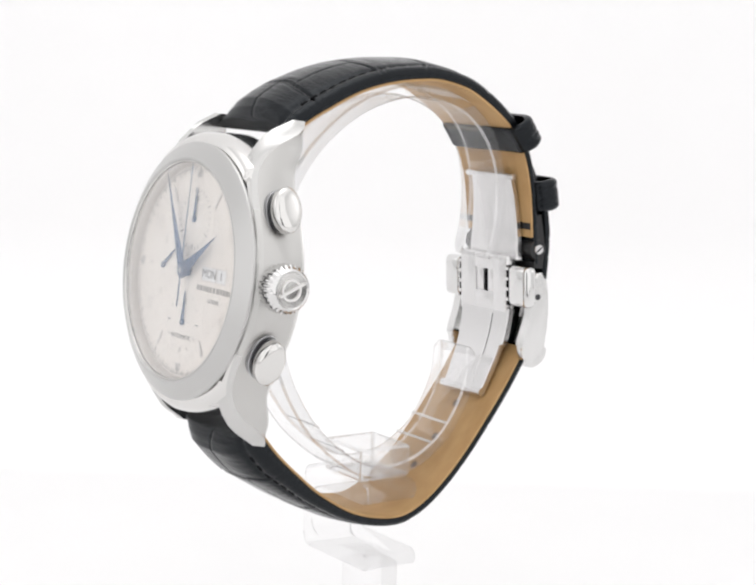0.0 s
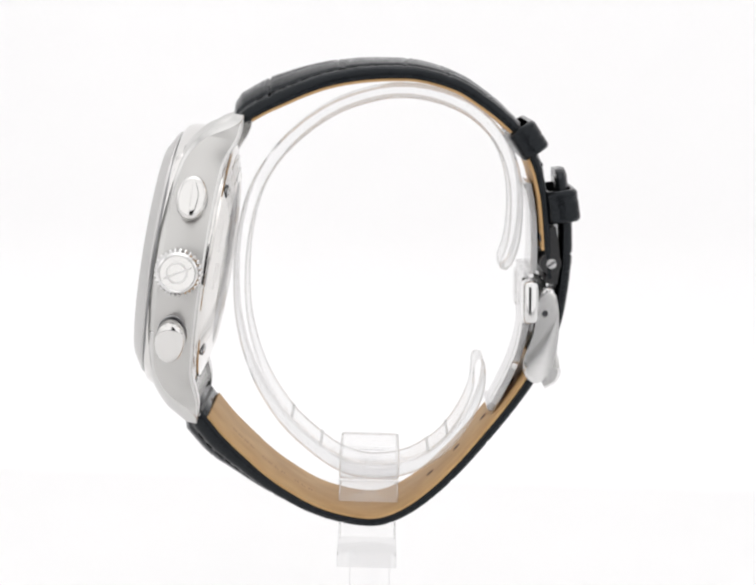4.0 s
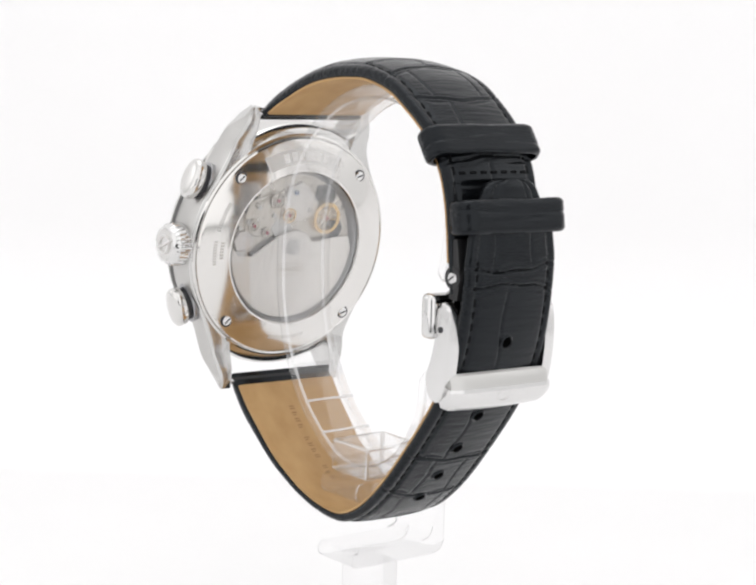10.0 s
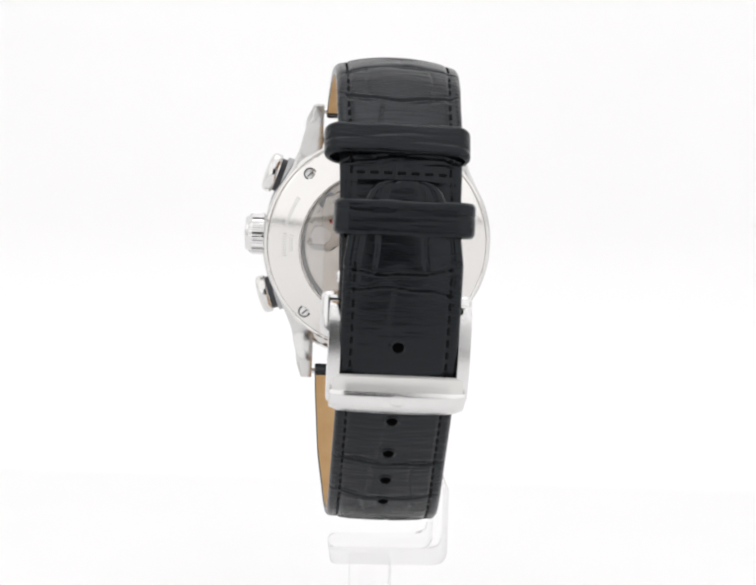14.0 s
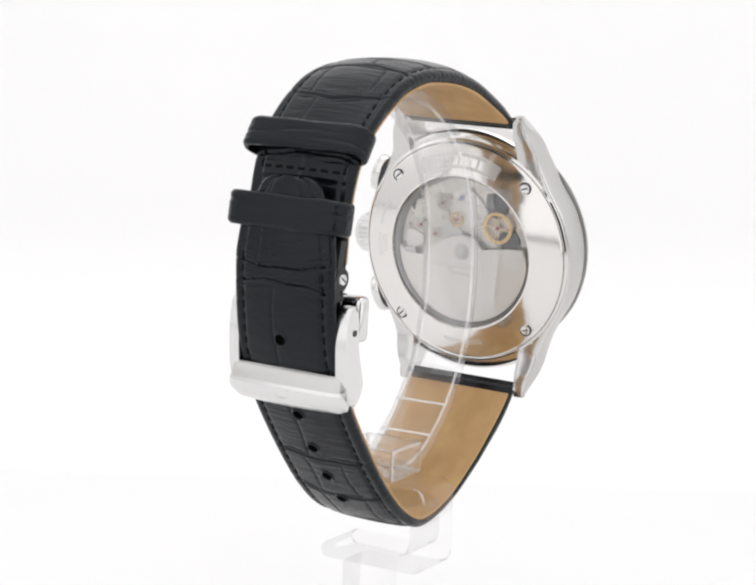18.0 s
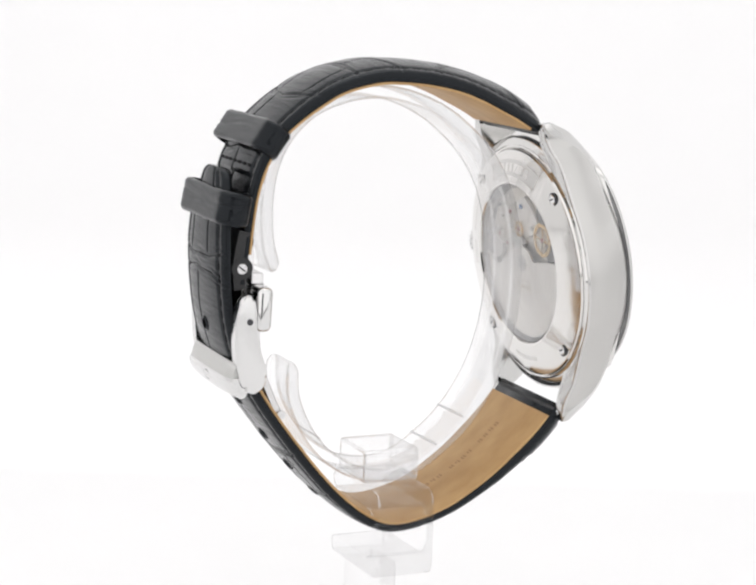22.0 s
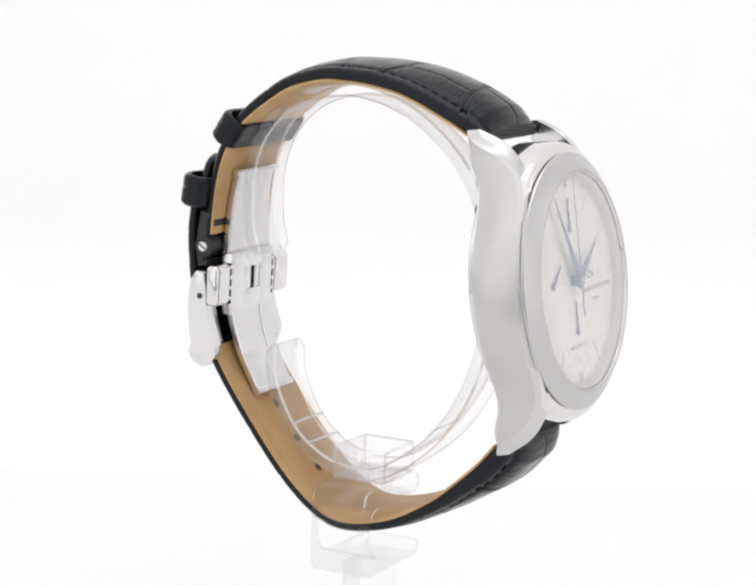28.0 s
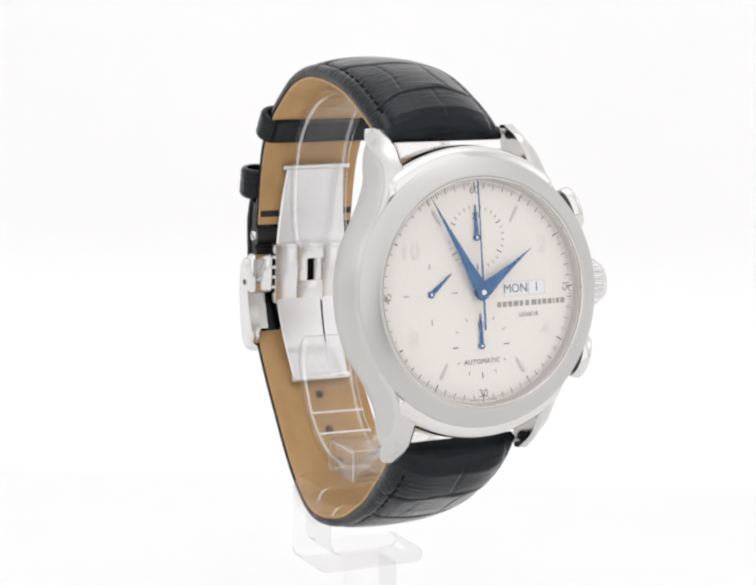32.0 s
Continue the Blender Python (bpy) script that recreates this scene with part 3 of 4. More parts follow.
def build_caseback():
    bm = lathe([(13.55, -10.0), (13.7, -10.3), (BACK_R0, BACK_N0), (BACK_R1, BACK_N1), (19.25, -8.95), (19.45, -8.7), (19.5, -8.0), (13.55, -8.0)], 160, True, MC)
    back = part("caseback", bm, MIRROR_STEEL, watch, "polished steel display caseback", smooth=16)
    part("caseback_rim", lathe([(19.5, -8.5), (19.75, -8.62), (20.05, -8.45), (20.1, -8.1), (19.5, -8.1)], 160, True, MC), POLISHED, back, "polished rim round the caseback", smooth=50)
    bm = lathe([(0, -9.5), (13.45, -9.4), (13.53, -9.6), (13.45, -10.1), (11, -10.55), (6, -10.95), (0, -11.05)], 96, False, MC)
    ob = part("caseback_glass", bm, BACK_GLASS, back, "domed clear glass over the movement", smooth=50)
    ob.visible_shadow = False
    part("backplate_rim", lathe([(13.5, -9.6), (13.5, -7.2), (12.6, -7.2), (13.0, -9.0)], 96, True, MC), DARK_RING, back, "grey inner ring round the movement", smooth=30)
    # screws with a slot; slot and recess are dark pieces that stand for their shade
    for x, u in ((12.55, 12.6), (-12.55, 12.6), (-12.6, -12.6), (12.4, -12.7)):
        r = math.hypot(x, u)
        m = C(x, u, back_n(r) + 0.1) @ pose(0, 0, 0, 180, 0, 0)
        screw = part("screw", lathe([(0, -0.2), (0.85, -0.2), (0.85, 0.3), (0.72, 0.42), (0, 0.44)], 28, False, m), CLASP_STEEL, back)
        part("screw_slot", box(-0.62, 0.62, -0.12, 0.12, 0.42, 0.46, 0, 1, m @ pose(0, 0, 0, 0, 0, 30 + x)), DARK_METAL, screw, smooth=0)
        part("screw_recess", lathe([(0.9, 0.0), (1.12, 0.0), (1.12, 0.2), (0.9, 0.2)], 28, True, m), DARK_METAL, screw, smooth=0)
    # framed tablet at twelve with a row of plain bars for its lettering
    tablet = part("tablet", cone_patch(15.0, 17.9, -27, 27, 0.02, 30), ENGRAVED, back, "frosted tablet engraved with the model mark", smooth=20)
    part("tablet_border", join([cone_patch(15.0, 15.12, -27, 27, 0.08, 30), cone_patch(17.78, 17.9, -27, 27, 0.08, 30), cone_patch(15.0, 17.9, -27.5, -27, 0.08, 2), cone_patch(15.0, 17.9, 27, 27.5, 0.08, 2)]), MIRROR_STEEL, tablet, smooth=0)
    part("tablet_mark", join([cone_patch(15.7, 17.2, a, a + 3.9, 0.08, 3) for a in (-17.5, -12, -7.8, -4.0, 0.8, 5.6, 11.5)]), MIRROR_STEEL, tablet, smooth=0, kind="stuff")
    # engraved lines along the rim
    part("engraving", join([cone_patch(16.2, 16.9, a, a + 1.1, 0.012, 2) for a in [60 + 1.7 * i for i in range(11)] + [84 + 1.7 * i for i in range(9)]]
                           + [cone_patch(15.0, 15.7, a, a + 1.2, 0.012, 2) for a in [84 + 2 * i for i in range(6)]]
                           + [cone_patch(16.0, 16.8, a, a + 1.2, 0.012, 2) for a in [168 + 1.9 * i for i in range(14)]]), ENGRAVED, back, "engraved lettering on the caseback", smooth=0, kind="stuff")


def build_movement():
    plate = part("movement", lathe([(0, -8.05), (13.4, -8.05), (13.4, -6.9), (0, -6.9)], 96, False, MC), MOVEMENT, watch, "rhodium plated automatic movement", smooth=30)
    # seen from behind: n goes inward, so heights are negative
    def bridge(pts, h0, h1, mat, label=""):
        return part("bridge", prism(pts, h0, h1, 0.12, 1, MC), mat, plate, label, smooth=20)
    def blob(cx, cu, r, k=7, seed=1):
        rnd = random.Random(seed)
        return [(cx + r * (0.8 + 0.35 * rnd.random()) * math.cos(2 * math.pi * i / k), cu + r * (0.8 + 0.35 * rnd.random()) * math.sin(2 * math.pi * i / k)) for i in range(k)]
    bridge(blob(6.5, 5.5, 4.2, 9, 3), -8.5, -8.0, MOVEMENT)
    bridge(blob(-1.0, 7.5, 3.6, 8, 5), -8.6, -8.0, ROTOR_STEEL)
    bridge(blob(10.2, 1.2, 2.1, 7, 8), -8.7, -8.0, SILVER_APPLIED)
    bridge(blob(2.6, 3.2, 2.2, 6, 9), -8.65, -8.0, SATIN)
    bridge(blob(-8.8, 2.8, 2.2, 8, 12), -8.35, -8.0, DARK_METAL)
    bridge(blob(-6.5, 8.6, 2.6, 8, 14), -8.3, -8.0, DARK_METAL)
    bridge(blob(9.0, 7.6, 1.9, 6, 22), -8.3, -8.0, DARK_METAL)
    for cx, cu, r, mat in ((-6.9, 4.9, 2.8, GOLD), (3.9, 8.3, 1.5, MOVEMENT), (1.2, 5.6, 1.3, GOLD), (8.4, 3.9, 1.1, MOVEMENT), (5.6, 2.6, 0.9, MOVEMENT)):
        wheel = part("wheel", join([lathe([(r * 0.78, -8.95), (r, -8.95), (r, -8.75), (r * 0.78, -8.75)], 48, True, C(cx, cu), lambda k, i: 0.08 if i % 2 else 0)]
                                   + [box(-0.1, 0.1, -r * 0.85, r * 0.85, -8.93, -8.78, 0, 1, C(cx, cu) @ pose(0, 0, 0, 0, 0, a)) for a in (10, 100)]), mat, plate, smooth=20)
        part("jewel", lathe([(0, -9.0), (0.32, -9.0), (0.32, -8.7), (0, -8.7)], 20, False, C(cx, cu)), RUBY, wheel)
    for cx, cu in ((7.6, 7.2), (4.4, 5.6), (9.5, 4.6), (0.2, 9.6), (-3.2, 6.4), (11.2, 3.6)):
        part("movement_screw", lathe([(0, -8.9), (0.42, -8.9), (0.42, -8.4), (0, -8.4)], 20, False, C(cx, cu)), BLUED if cu > 9 else SATIN, plate)
    # rotor: the lower sector with a hub, its edge cut on both sides
    n = 40
    a0, a1 = 88, 268
    pts = [clock(12.7, a0 + (a1 - a0) * i / n) for i in range(n + 1)]
    pts += [(-11.9, 1.6), (-9.4, 1.5), (-4.0, 0.6), (-2.6, 2.4), (0, 3.1), (2.6, 2.4), (4.6, 1.2), (8.4, -1.6), (11.6, -1.3)]
    rotor = part("rotor", prism(pts, -9.3, -8.98, 0.1, 1, MC), ROTOR_STEEL, watch, "striped steel winding rotor", smooth=20)
    part("rotor_weight", prism([clock(12.85, 92 + 172 * i / n) for i in range(n + 1)] + [clock(9.6, 264 - 172 * i / n) for i in range(n + 1)], -9.1, -8.2, 0.1, 1, MC), SATIN, rotor, smooth=20)
    part("rotor_bearing", lathe([(0, -9.45), (1.3, -9.45), (1.5, -9.3), (1.5, -9.0), (0, -9.0)], 40, False, MC), SATIN, rotor)
    # raised lines and bars of the rotor's mark
    part("rotor_mark", join([box(-2.6, 2.6, -5.1, -4.95, -9.36, -9.28, 0, 1, MC), box(-2.6, 2.6, -3.1, -2.95, -9.36, -9.28, 0, 1, MC), box(-2.6, -2.45, -5.1, -2.95, -9.36, -9.28, 0, 1, MC), box(2.45, 2.6, -5.1, -2.95, -9.36, -9.28, 0, 1, MC)]
                            + [box(-2.0 + i * 0.6, -1.6 + i * 0.6, -4.4, -3.7, -9.35, -9.28, 0, 1, MC) for i in range(7)]), MOVEMENT, rotor, smooth=0, kind="stuff")


build_case()
build_crown()
build_dial()
build_pointers()
build_caseback()
build_movement()

# ---- the strap ----
UPPER = Path([(-25.6, 19.0), (-23.9, 20.4), (-21.8, 21.7), (-18.8, 23.5), (-15.7, 25.0), (-12, 26.7), (-8.2, 28.0), (-3.6, 28.9), (1, 29.3), (5.5, 29.2), (10.9, 27.8), (14.8, 25.6),
              (18.3, 23.1), (20.9, 20.6), (23.3, 16.6), (24.7, 12.1), (25.4, 7.5), (25.8, 3.5), (26.2, 0.2), (26.4, -1.6)], 1)
LOWER = Path([(-31.0, -20.2), (-29.6, -22.0), (-27.7, -24.3), (-24.3, -28.4), (-20.3, -32.2), (-17.2, -34.9), (-14, -37.1), (-10, -39.4), (-6.1, -40.8), (-1.6, -41.6), (1.8, -41.3), (5.6, -39.4),
              (9.5, -36.2), (13.3, -32.2), (17.1, -27.5), (20.8, -22.6), (23.9, -17.9), (26.2, -13.4), (27.7, -8.5), (28.5, -3), (28.8, 3), (28.6, 8), (28.0, 12), (27.5, 15.6)], -1)
SP_UP, SP_LO = UPPER.length, LOWER.length


def up_w(s):
    return interp(s, (0, 10.4), (8, 10.3), (45, 9.5), (60, 9.1), (SP_UP, 9.0))


def lo_w(s):
    return interp(s, (0, 10.4), (8, 10.2), (30, 9.2), (60, 9.0), (SP_LO - 3, 8.9), (SP_LO, 8.6))


def up_x(s):
    return interp(s, (0, -0.5), (45, 0.1), (SP_UP, -0.5))


def lo_x(s):
    return interp(s, (0, -0.5), (22, -0.5), (42, -1.3), (60, -1.0), (SP_LO, -0.75))


LO_CELLS = ((0.06,), (-0.40, 0.36), (), (-0.08,), (-0.5, 0.42), (-0.42, 0.33), (0.16,), (), (-0.38, 0.5))
CELL_ROWS = ((0.06,), (-0.40, 0.36), (), (-0.08,), (-0.52, 0.50), (0.30,))


def grooves(s, w, lines, half):
    """Depth of the grain's furrows at a place on the strap: bundles of cross wrinkles, and short furrows along each scale."""
    a = abs(w) / half
    d, near, k = 0.0, 9.0, 0
    for i, (s0, bend, skew) in enumerate(lines):
        q = s - (s0 + bend * a ** 2 + skew * w / half + 0.14 * math.sin(w * 0.9 + i * 2))
        d += 0.85 * math.exp(-(q / 0.24) ** 2) - 0.2 * math.exp(-(q / 1.5) ** 2)
        d += (0.22 + 0.14 * math.sin(w * 0.6 + i)) * math.exp(-((q - 0.8 - 0.15 * math.sin(w * 0.8 + i)) / 0.2) ** 2)
        d += (0.18 + 0.12 * math.sin(w * 0.5 + i * 3)) * math.exp(-((q + 0.75) / 0.2) ** 2)
        near = min(near, abs(q))
        k += q > 0
    for r in (LO_CELLS[min(k, len(LO_CELLS) - 1)] if lines is LO_LINES else CELL_ROWS[k % len(CELL_ROWS)]):
        c = r * half + 0.3 * math.sin(s * 0.5 + k * 1.3 + r * 4)
        d += 0.38 * min(1.0, near / 1.4) * math.exp(-((w - c) / 0.2) ** 2)
    return min(d, 1.1)


UP_LINES = [(10.5, -1.6, 0.5), (21.0, 2.0, -0.6), (31.5, -1.5, 0.7), (36.0, 1.2, 0.4), (45.0, -2.2, 0), (54.5, 1.0, 0.3)]
LO_LINES = [(12.0, 1.8, -0.6), (23.0, -1.6, 0.7), (33.0, 1.4, 0.3), (43.0, -1.5, -0.4), (51.0, 1.6, 0.6), (60.5, 0.8, 0.5), (92.4, -1.0, 0.3), (94.4, 0.8, -0.3)]


def strap_top(s, w, half, edge, dome, lines, relief=0.46):
    a = min(abs(w) / half, 1.0)
    h = edge + dome * (1 - a ** (interp(s, (6, 2.5), (14, 2.2)) if lines is UP_LINES else interp(s, (6, 3.6), (14, 3.2), (30, 2.3))))
    e = half - abs(w)
    h -= 0.45 * max(0.0, 1 - e / 0.7) ** 2
    h -= 0.26 * math.exp(-((e - 1.75) / 0.42) ** 2)
    return h - relief * grooves(s, w, lines, half) * (1 if e > 1.2 else 0.35)


UP_EDGE = lambda s: interp(s, (0, 1.3), (10, 1.7), (24, 2.1), (46, 1.9), (56, 1.6), (SP_UP, 1.5))
UP_DOME = lambda s: interp(s, (3.2, 0.3), (3.6, 1.6), (4.4, 2.6), (6, 3.3), (12, 3.2), (22, 1.9), (34, 1.3), (48, 0.7), (58.0, 0.55), (58.6, 0.0), (SP_UP, 0))
LO_EDGE = lambda s: interp(s, (0, 1.8), (10, 2.1), (30, 1.6), (50, 1.6), (SP_LO, 1.7))
LO_DOME = lambda s: interp(s, (3.9, 0.3), (4.3, 1.6), (5.1, 2.6), (6.5, 3.4), (12, 3.1), (22, 1.4), (34, 0.7), (50, 0.55), (75, 0.8), (SP_LO - 1, 0.7), (SP_LO, 0.4))


def build_strap(name, path, length, width, xoff, edge, dome, lines, label):
    across = 84
    def section(s):
        h = width(s)
        if name == "strap_tail":
            h *= interp(s - (length - 12), (0, 1), (4, 0.94), (8, 0.72), (10.6, 0.61), (11.5, 0.52), (12, 0.36))
        top = [(-h + 2 * h * i / across) for i in range(across + 1)]
        return [(h - 0.25, 0.35), (-h + 0.25, 0.35), (-h, 0.6)] + [(w, strap_top(s, w, h, edge(s), dome(s), lines)) for w in top] + [(h, 0.6)]
    strap = part(name, sweep(path, 3.2 if name == "strap_upper" else 3.9, length, int(length * 5), section, xoff), LEATHER, watch, label, smooth=50)
    return strap


upper = build_strap("strap_upper", UPPER, SP_UP, up_w, up_x, UP_EDGE, UP_DOME, UP_LINES, "black padded alligator strap, twelve o'clock side")
lower = build_strap("strap_tail", LOWER, SP_LO, lo_w, lo_x, LO_EDGE, LO_DOME, LO_LINES, "black alligator strap with punched holes")


def build_lining(path, s0, s1, width, xoff, parent):
    def section(s):
        h = width(s) - 0.15
        return [(h, 0.02), (h, 0.34), (-h, 0.34), (-h, 0.02), (-h + 0.15, -0.06), (h - 0.15, -0.06)]
    return part("lining", sweep(path, s0, s1, int((s1 - s0) * 1.5), section, xoff), LINING, parent, "tan calf leather lining", smooth=50)


up_end = UPPER.near(26.0, 2.9)
build_lining(UPPER, 5.8, up_end, up_w, up_x, upper)
build_lining(LOWER, 6.5, LOWER.near(25.1, -15.6), lo_w, lo_x, lower)


def build_details():
    # loops round the spring bars, and the bars
    for path, par, s in ((UPPER, upper, 4.3), (LOWER, lower, 5.0)):
        m = Matrix.Translation(path.frame_at(s, 1.1, -0.4).to_translation()) @ pose(0, 0, 0, 0, 90, 0)
        part("strap_loop", lathe([(0, -10.2), (0.6, -10.2), (0.8, -10.0), (0.8, 10.0), (0.6, 10.2), (0, 10.2)], 32, False, m), EDGE_BLACK, par)
        part("spring_bar", lathe([(0, -10.8), (0.5, -10.8), (0.5, 10.8), (0, 10.8)], 20, False, m), CLASP_STEEL, watch)
    # stitches: one short thread each
    bm = box(-0.24, 0.24, -0.62, 0.62, -0.12, 0.24, 0.12, 1)
    first = part("stitch", bm, THREAD, upper, smooth=30)
    mesh = first.data
    bpy.data.objects.remove(first)
    def stitch(par, path, s, w, x, h, turn=0.0):
        ob = new("stitch", mesh)
        ob.parent = par
        m = path.frame_at(s, h, x) @ pose(0, 0, 0, 0, 0, turn)
        m = Matrix.Translation(path_across(path, w)) @ m
        ob.matrix_local = Matrix.LocRotScale(m.to_translation() * MM, m.to_quaternion(), None)
    def path_across(path, w):
        return Vector((w, 0, 0))
    for path, wf, xf, ef, df, par, s0, s1, lines in ((UPPER, up_w, up_x, UP_EDGE, UP_DOME, upper, 8.5, 57.5, UP_LINES), (LOWER, lo_w, lo_x, LO_EDGE, LO_DOME, lower, 8.5, SP_LO - 12.5, LO_LINES)):
        n = int((s1 - s0) / 1.85)
        for i in range(n + 1):
            s = s0 + i * 1.85
            for sg in (-1, 1):
                h = wf(s)
                w = sg * (h - 1.75)
                stitch(par, path, s, w, xf(s), strap_top(s, w, h, ef(s), df(s), lines) + 0.02)
    for i in range(7):
        w = -6.2 + i * 2.05
        s = 57.0
        stitch(upper, UPPER, s, w, up_x(s), strap_top(s, w, up_w(s), UP_EDGE(s), UP_DOME(s), UP_LINES) + 0.03, 90)
    # punched holes in the tail: solid discs, the shade inside put into their dark colour
    for y, z in ((28.95, -8.85), (23.0, -20.5), (18.7, -27.1), (14.4, -31.9), (9.3, -36.3)):
        s = LOWER.near(y, z)
        h = strap_top(s, -0.5, lo_w(s), LO_EDGE(s), LO_DOME(s), (), 0.0) + 0.04
        m = LOWER.frame_at(s, h, lo_x(s) + 0.2)
        hole = part("strap_hole", lathe([(0, 0.09), (0.8, 0.09), (0.95, 0.05), (1.0, -0.7), (0, -0.7)], 28, False, m), HOLE_BLACK, lower, "punched strap hole", smooth=30)
        part("hole_rim", lathe([(0.8, 0.05), (0.95, 0.2), (1.2, 0.08), (1.3, -0.05)], 28, True, m), LEATHER, hole)
        if z < -15:
            mi = LOWER.frame_at(s, -0.07, lo_x(s) - 0.2)
            part("hole_back", lathe([(0, 0.02), (0.62, 0.02), (0.62, -0.03), (0, -0.03)], 24, False, mi), HOLE_SHADE, lower)
            part("hole_edge", lathe([(0.62, 0.02), (0.85, 0.02), (0.85, -0.05), (0.62, -0.05)], 24, True, mi), STAMP, lower)
    s = UPPER.near(25.75, 4.7)
    part("lining_band", box(-8.7, 8.7, -0.55, 0.55, -0.22, 0.05, 0.08, 1, UPPER.frame_at(s, 0, up_x(s))), EDGE_BLACK, upper, "black band stitched across the lining")
    # faint stamped marks on the linings, as plain bars
    for path, s0, count, par, xf in ((LOWER, 12.0, 13, lower, lo_x), (UPPER, 30.0, 0, upper, up_x)):
        bms = []
        for i in range(count):
            if i in (4, 9):
                continue
            m = path.frame_at(s0 + i * 1.35, -0.07, xf(s0))
            bms += [box(0.7, 1.7, -0.4, -0.2, -0.012, 0.01, 0, 1, m), box(0.7 + 0.3 * (i % 2), 1.7, 0.1, 0.28, -0.012, 0.01, 0, 1, m)]
        if bms:
            part("lining_stamp", join(bms), STAMP, par, "faint stamped mark", smooth=0, kind="stuff")


build_details()


def loop_band(path, s, x, half, h0, h1, long, wall):
    """A leather keeper: a closed band round the strap, its edges rounded, furrowed along its length."""
    def ring(hw, lo, hi, r):
        pts = []
        for cx, cy, a0 in ((hw - r, hi - r, 0), (-hw + r, hi - r, 90), (-hw + r, lo + r, 180), (hw - r, lo + r, 270)):
            for k in range(9):
                a = radians(a0 + 90 * k / 8)
                pts.append((cx + r * math.cos(a), cy + r * math.sin(a)))
        out = []
        for a, b_ in zip(pts, pts[1:] + pts[:1]):
            k = max(1, int(math.dist(a, b_) / 0.8))
            out += [(a[0] + (b_[0] - a[0]) * i / k, a[1] + (b_[1] - a[1]) * i / k) for i in range(k)]
        return out
    bm = bmesh.new()
    rows = []
    n = 26
    base = ring(half, h0, h1, 2.3)
    for j in range(n + 1):
        e = abs(2 * j / n - 1)
        inset = wall * 0.45 * max(0.0, (e - 0.72) / 0.28) ** 2
        row = []
        for a, b_ in base:
            y = -long / 2 + long * j / n
            f = 0.0
            if b_ > h0 + 2.5:
                for c0, tilt, amp in ((0.25, 0.03, 1.0), (-0.22, -0.05, 0.7), (0.62, 0.02, 0.5)):
                    c = c0 * long / 2 + tilt * a + 0.18 * math.sin(a * 0.55 + c0 * 9)
                    f += 0.11 * amp * math.exp(-((y - c) / 0.22) ** 2) * (0.5 + 0.5 * math.sin(a * 0.35 + c0 * 20))
            k = inset + f
            row.append(bm.verts.new((a * (1 - k / half), y + 0.04 * math.sin(a * 0.6), b_ - k * (1 if b_ > (h0 + h1) / 2 else -1))))
        rows.append(row)
    m_ = len(base)
    ends = []
    for y in (-long / 2, long / 2):
        ends.append([bm.verts.new((a * (1 - wall / half), y, (b_ - (h0 + h1) / 2) * (1 - 2 * wall / (h1 - h0)) + (h0 + h1) / 2)) for a, b_ in base])
    loop = rows + [ends[1], ends[0]]
    for r0, r1 in zip(loop, loop[1:] + loop[:1]):
        for i in range(m_):
            bm.faces.new((r0[i], r0[(i + 1) % m_], r1[(i + 1) % m_], r1[i]))
    bm.transform(path.frame_at(s, 0, x))
    return bm


part("keeper", loop_band(UPPER, UPPER.near(21.7, 19.6), 0.5, 11.0, -0.85, 4.0, 5.0, 0.85), LEATHER, watch, "black leather keeper loop", smooth=50)
part("keeper", loop_band(LOWER, LOWER.near(28.3, 10.2), -0.7, 10.5, -2.2, 3.2, 5.2, 0.85), LEATHER, watch, "black leather keeper loop holding the strap end", smooth=50)


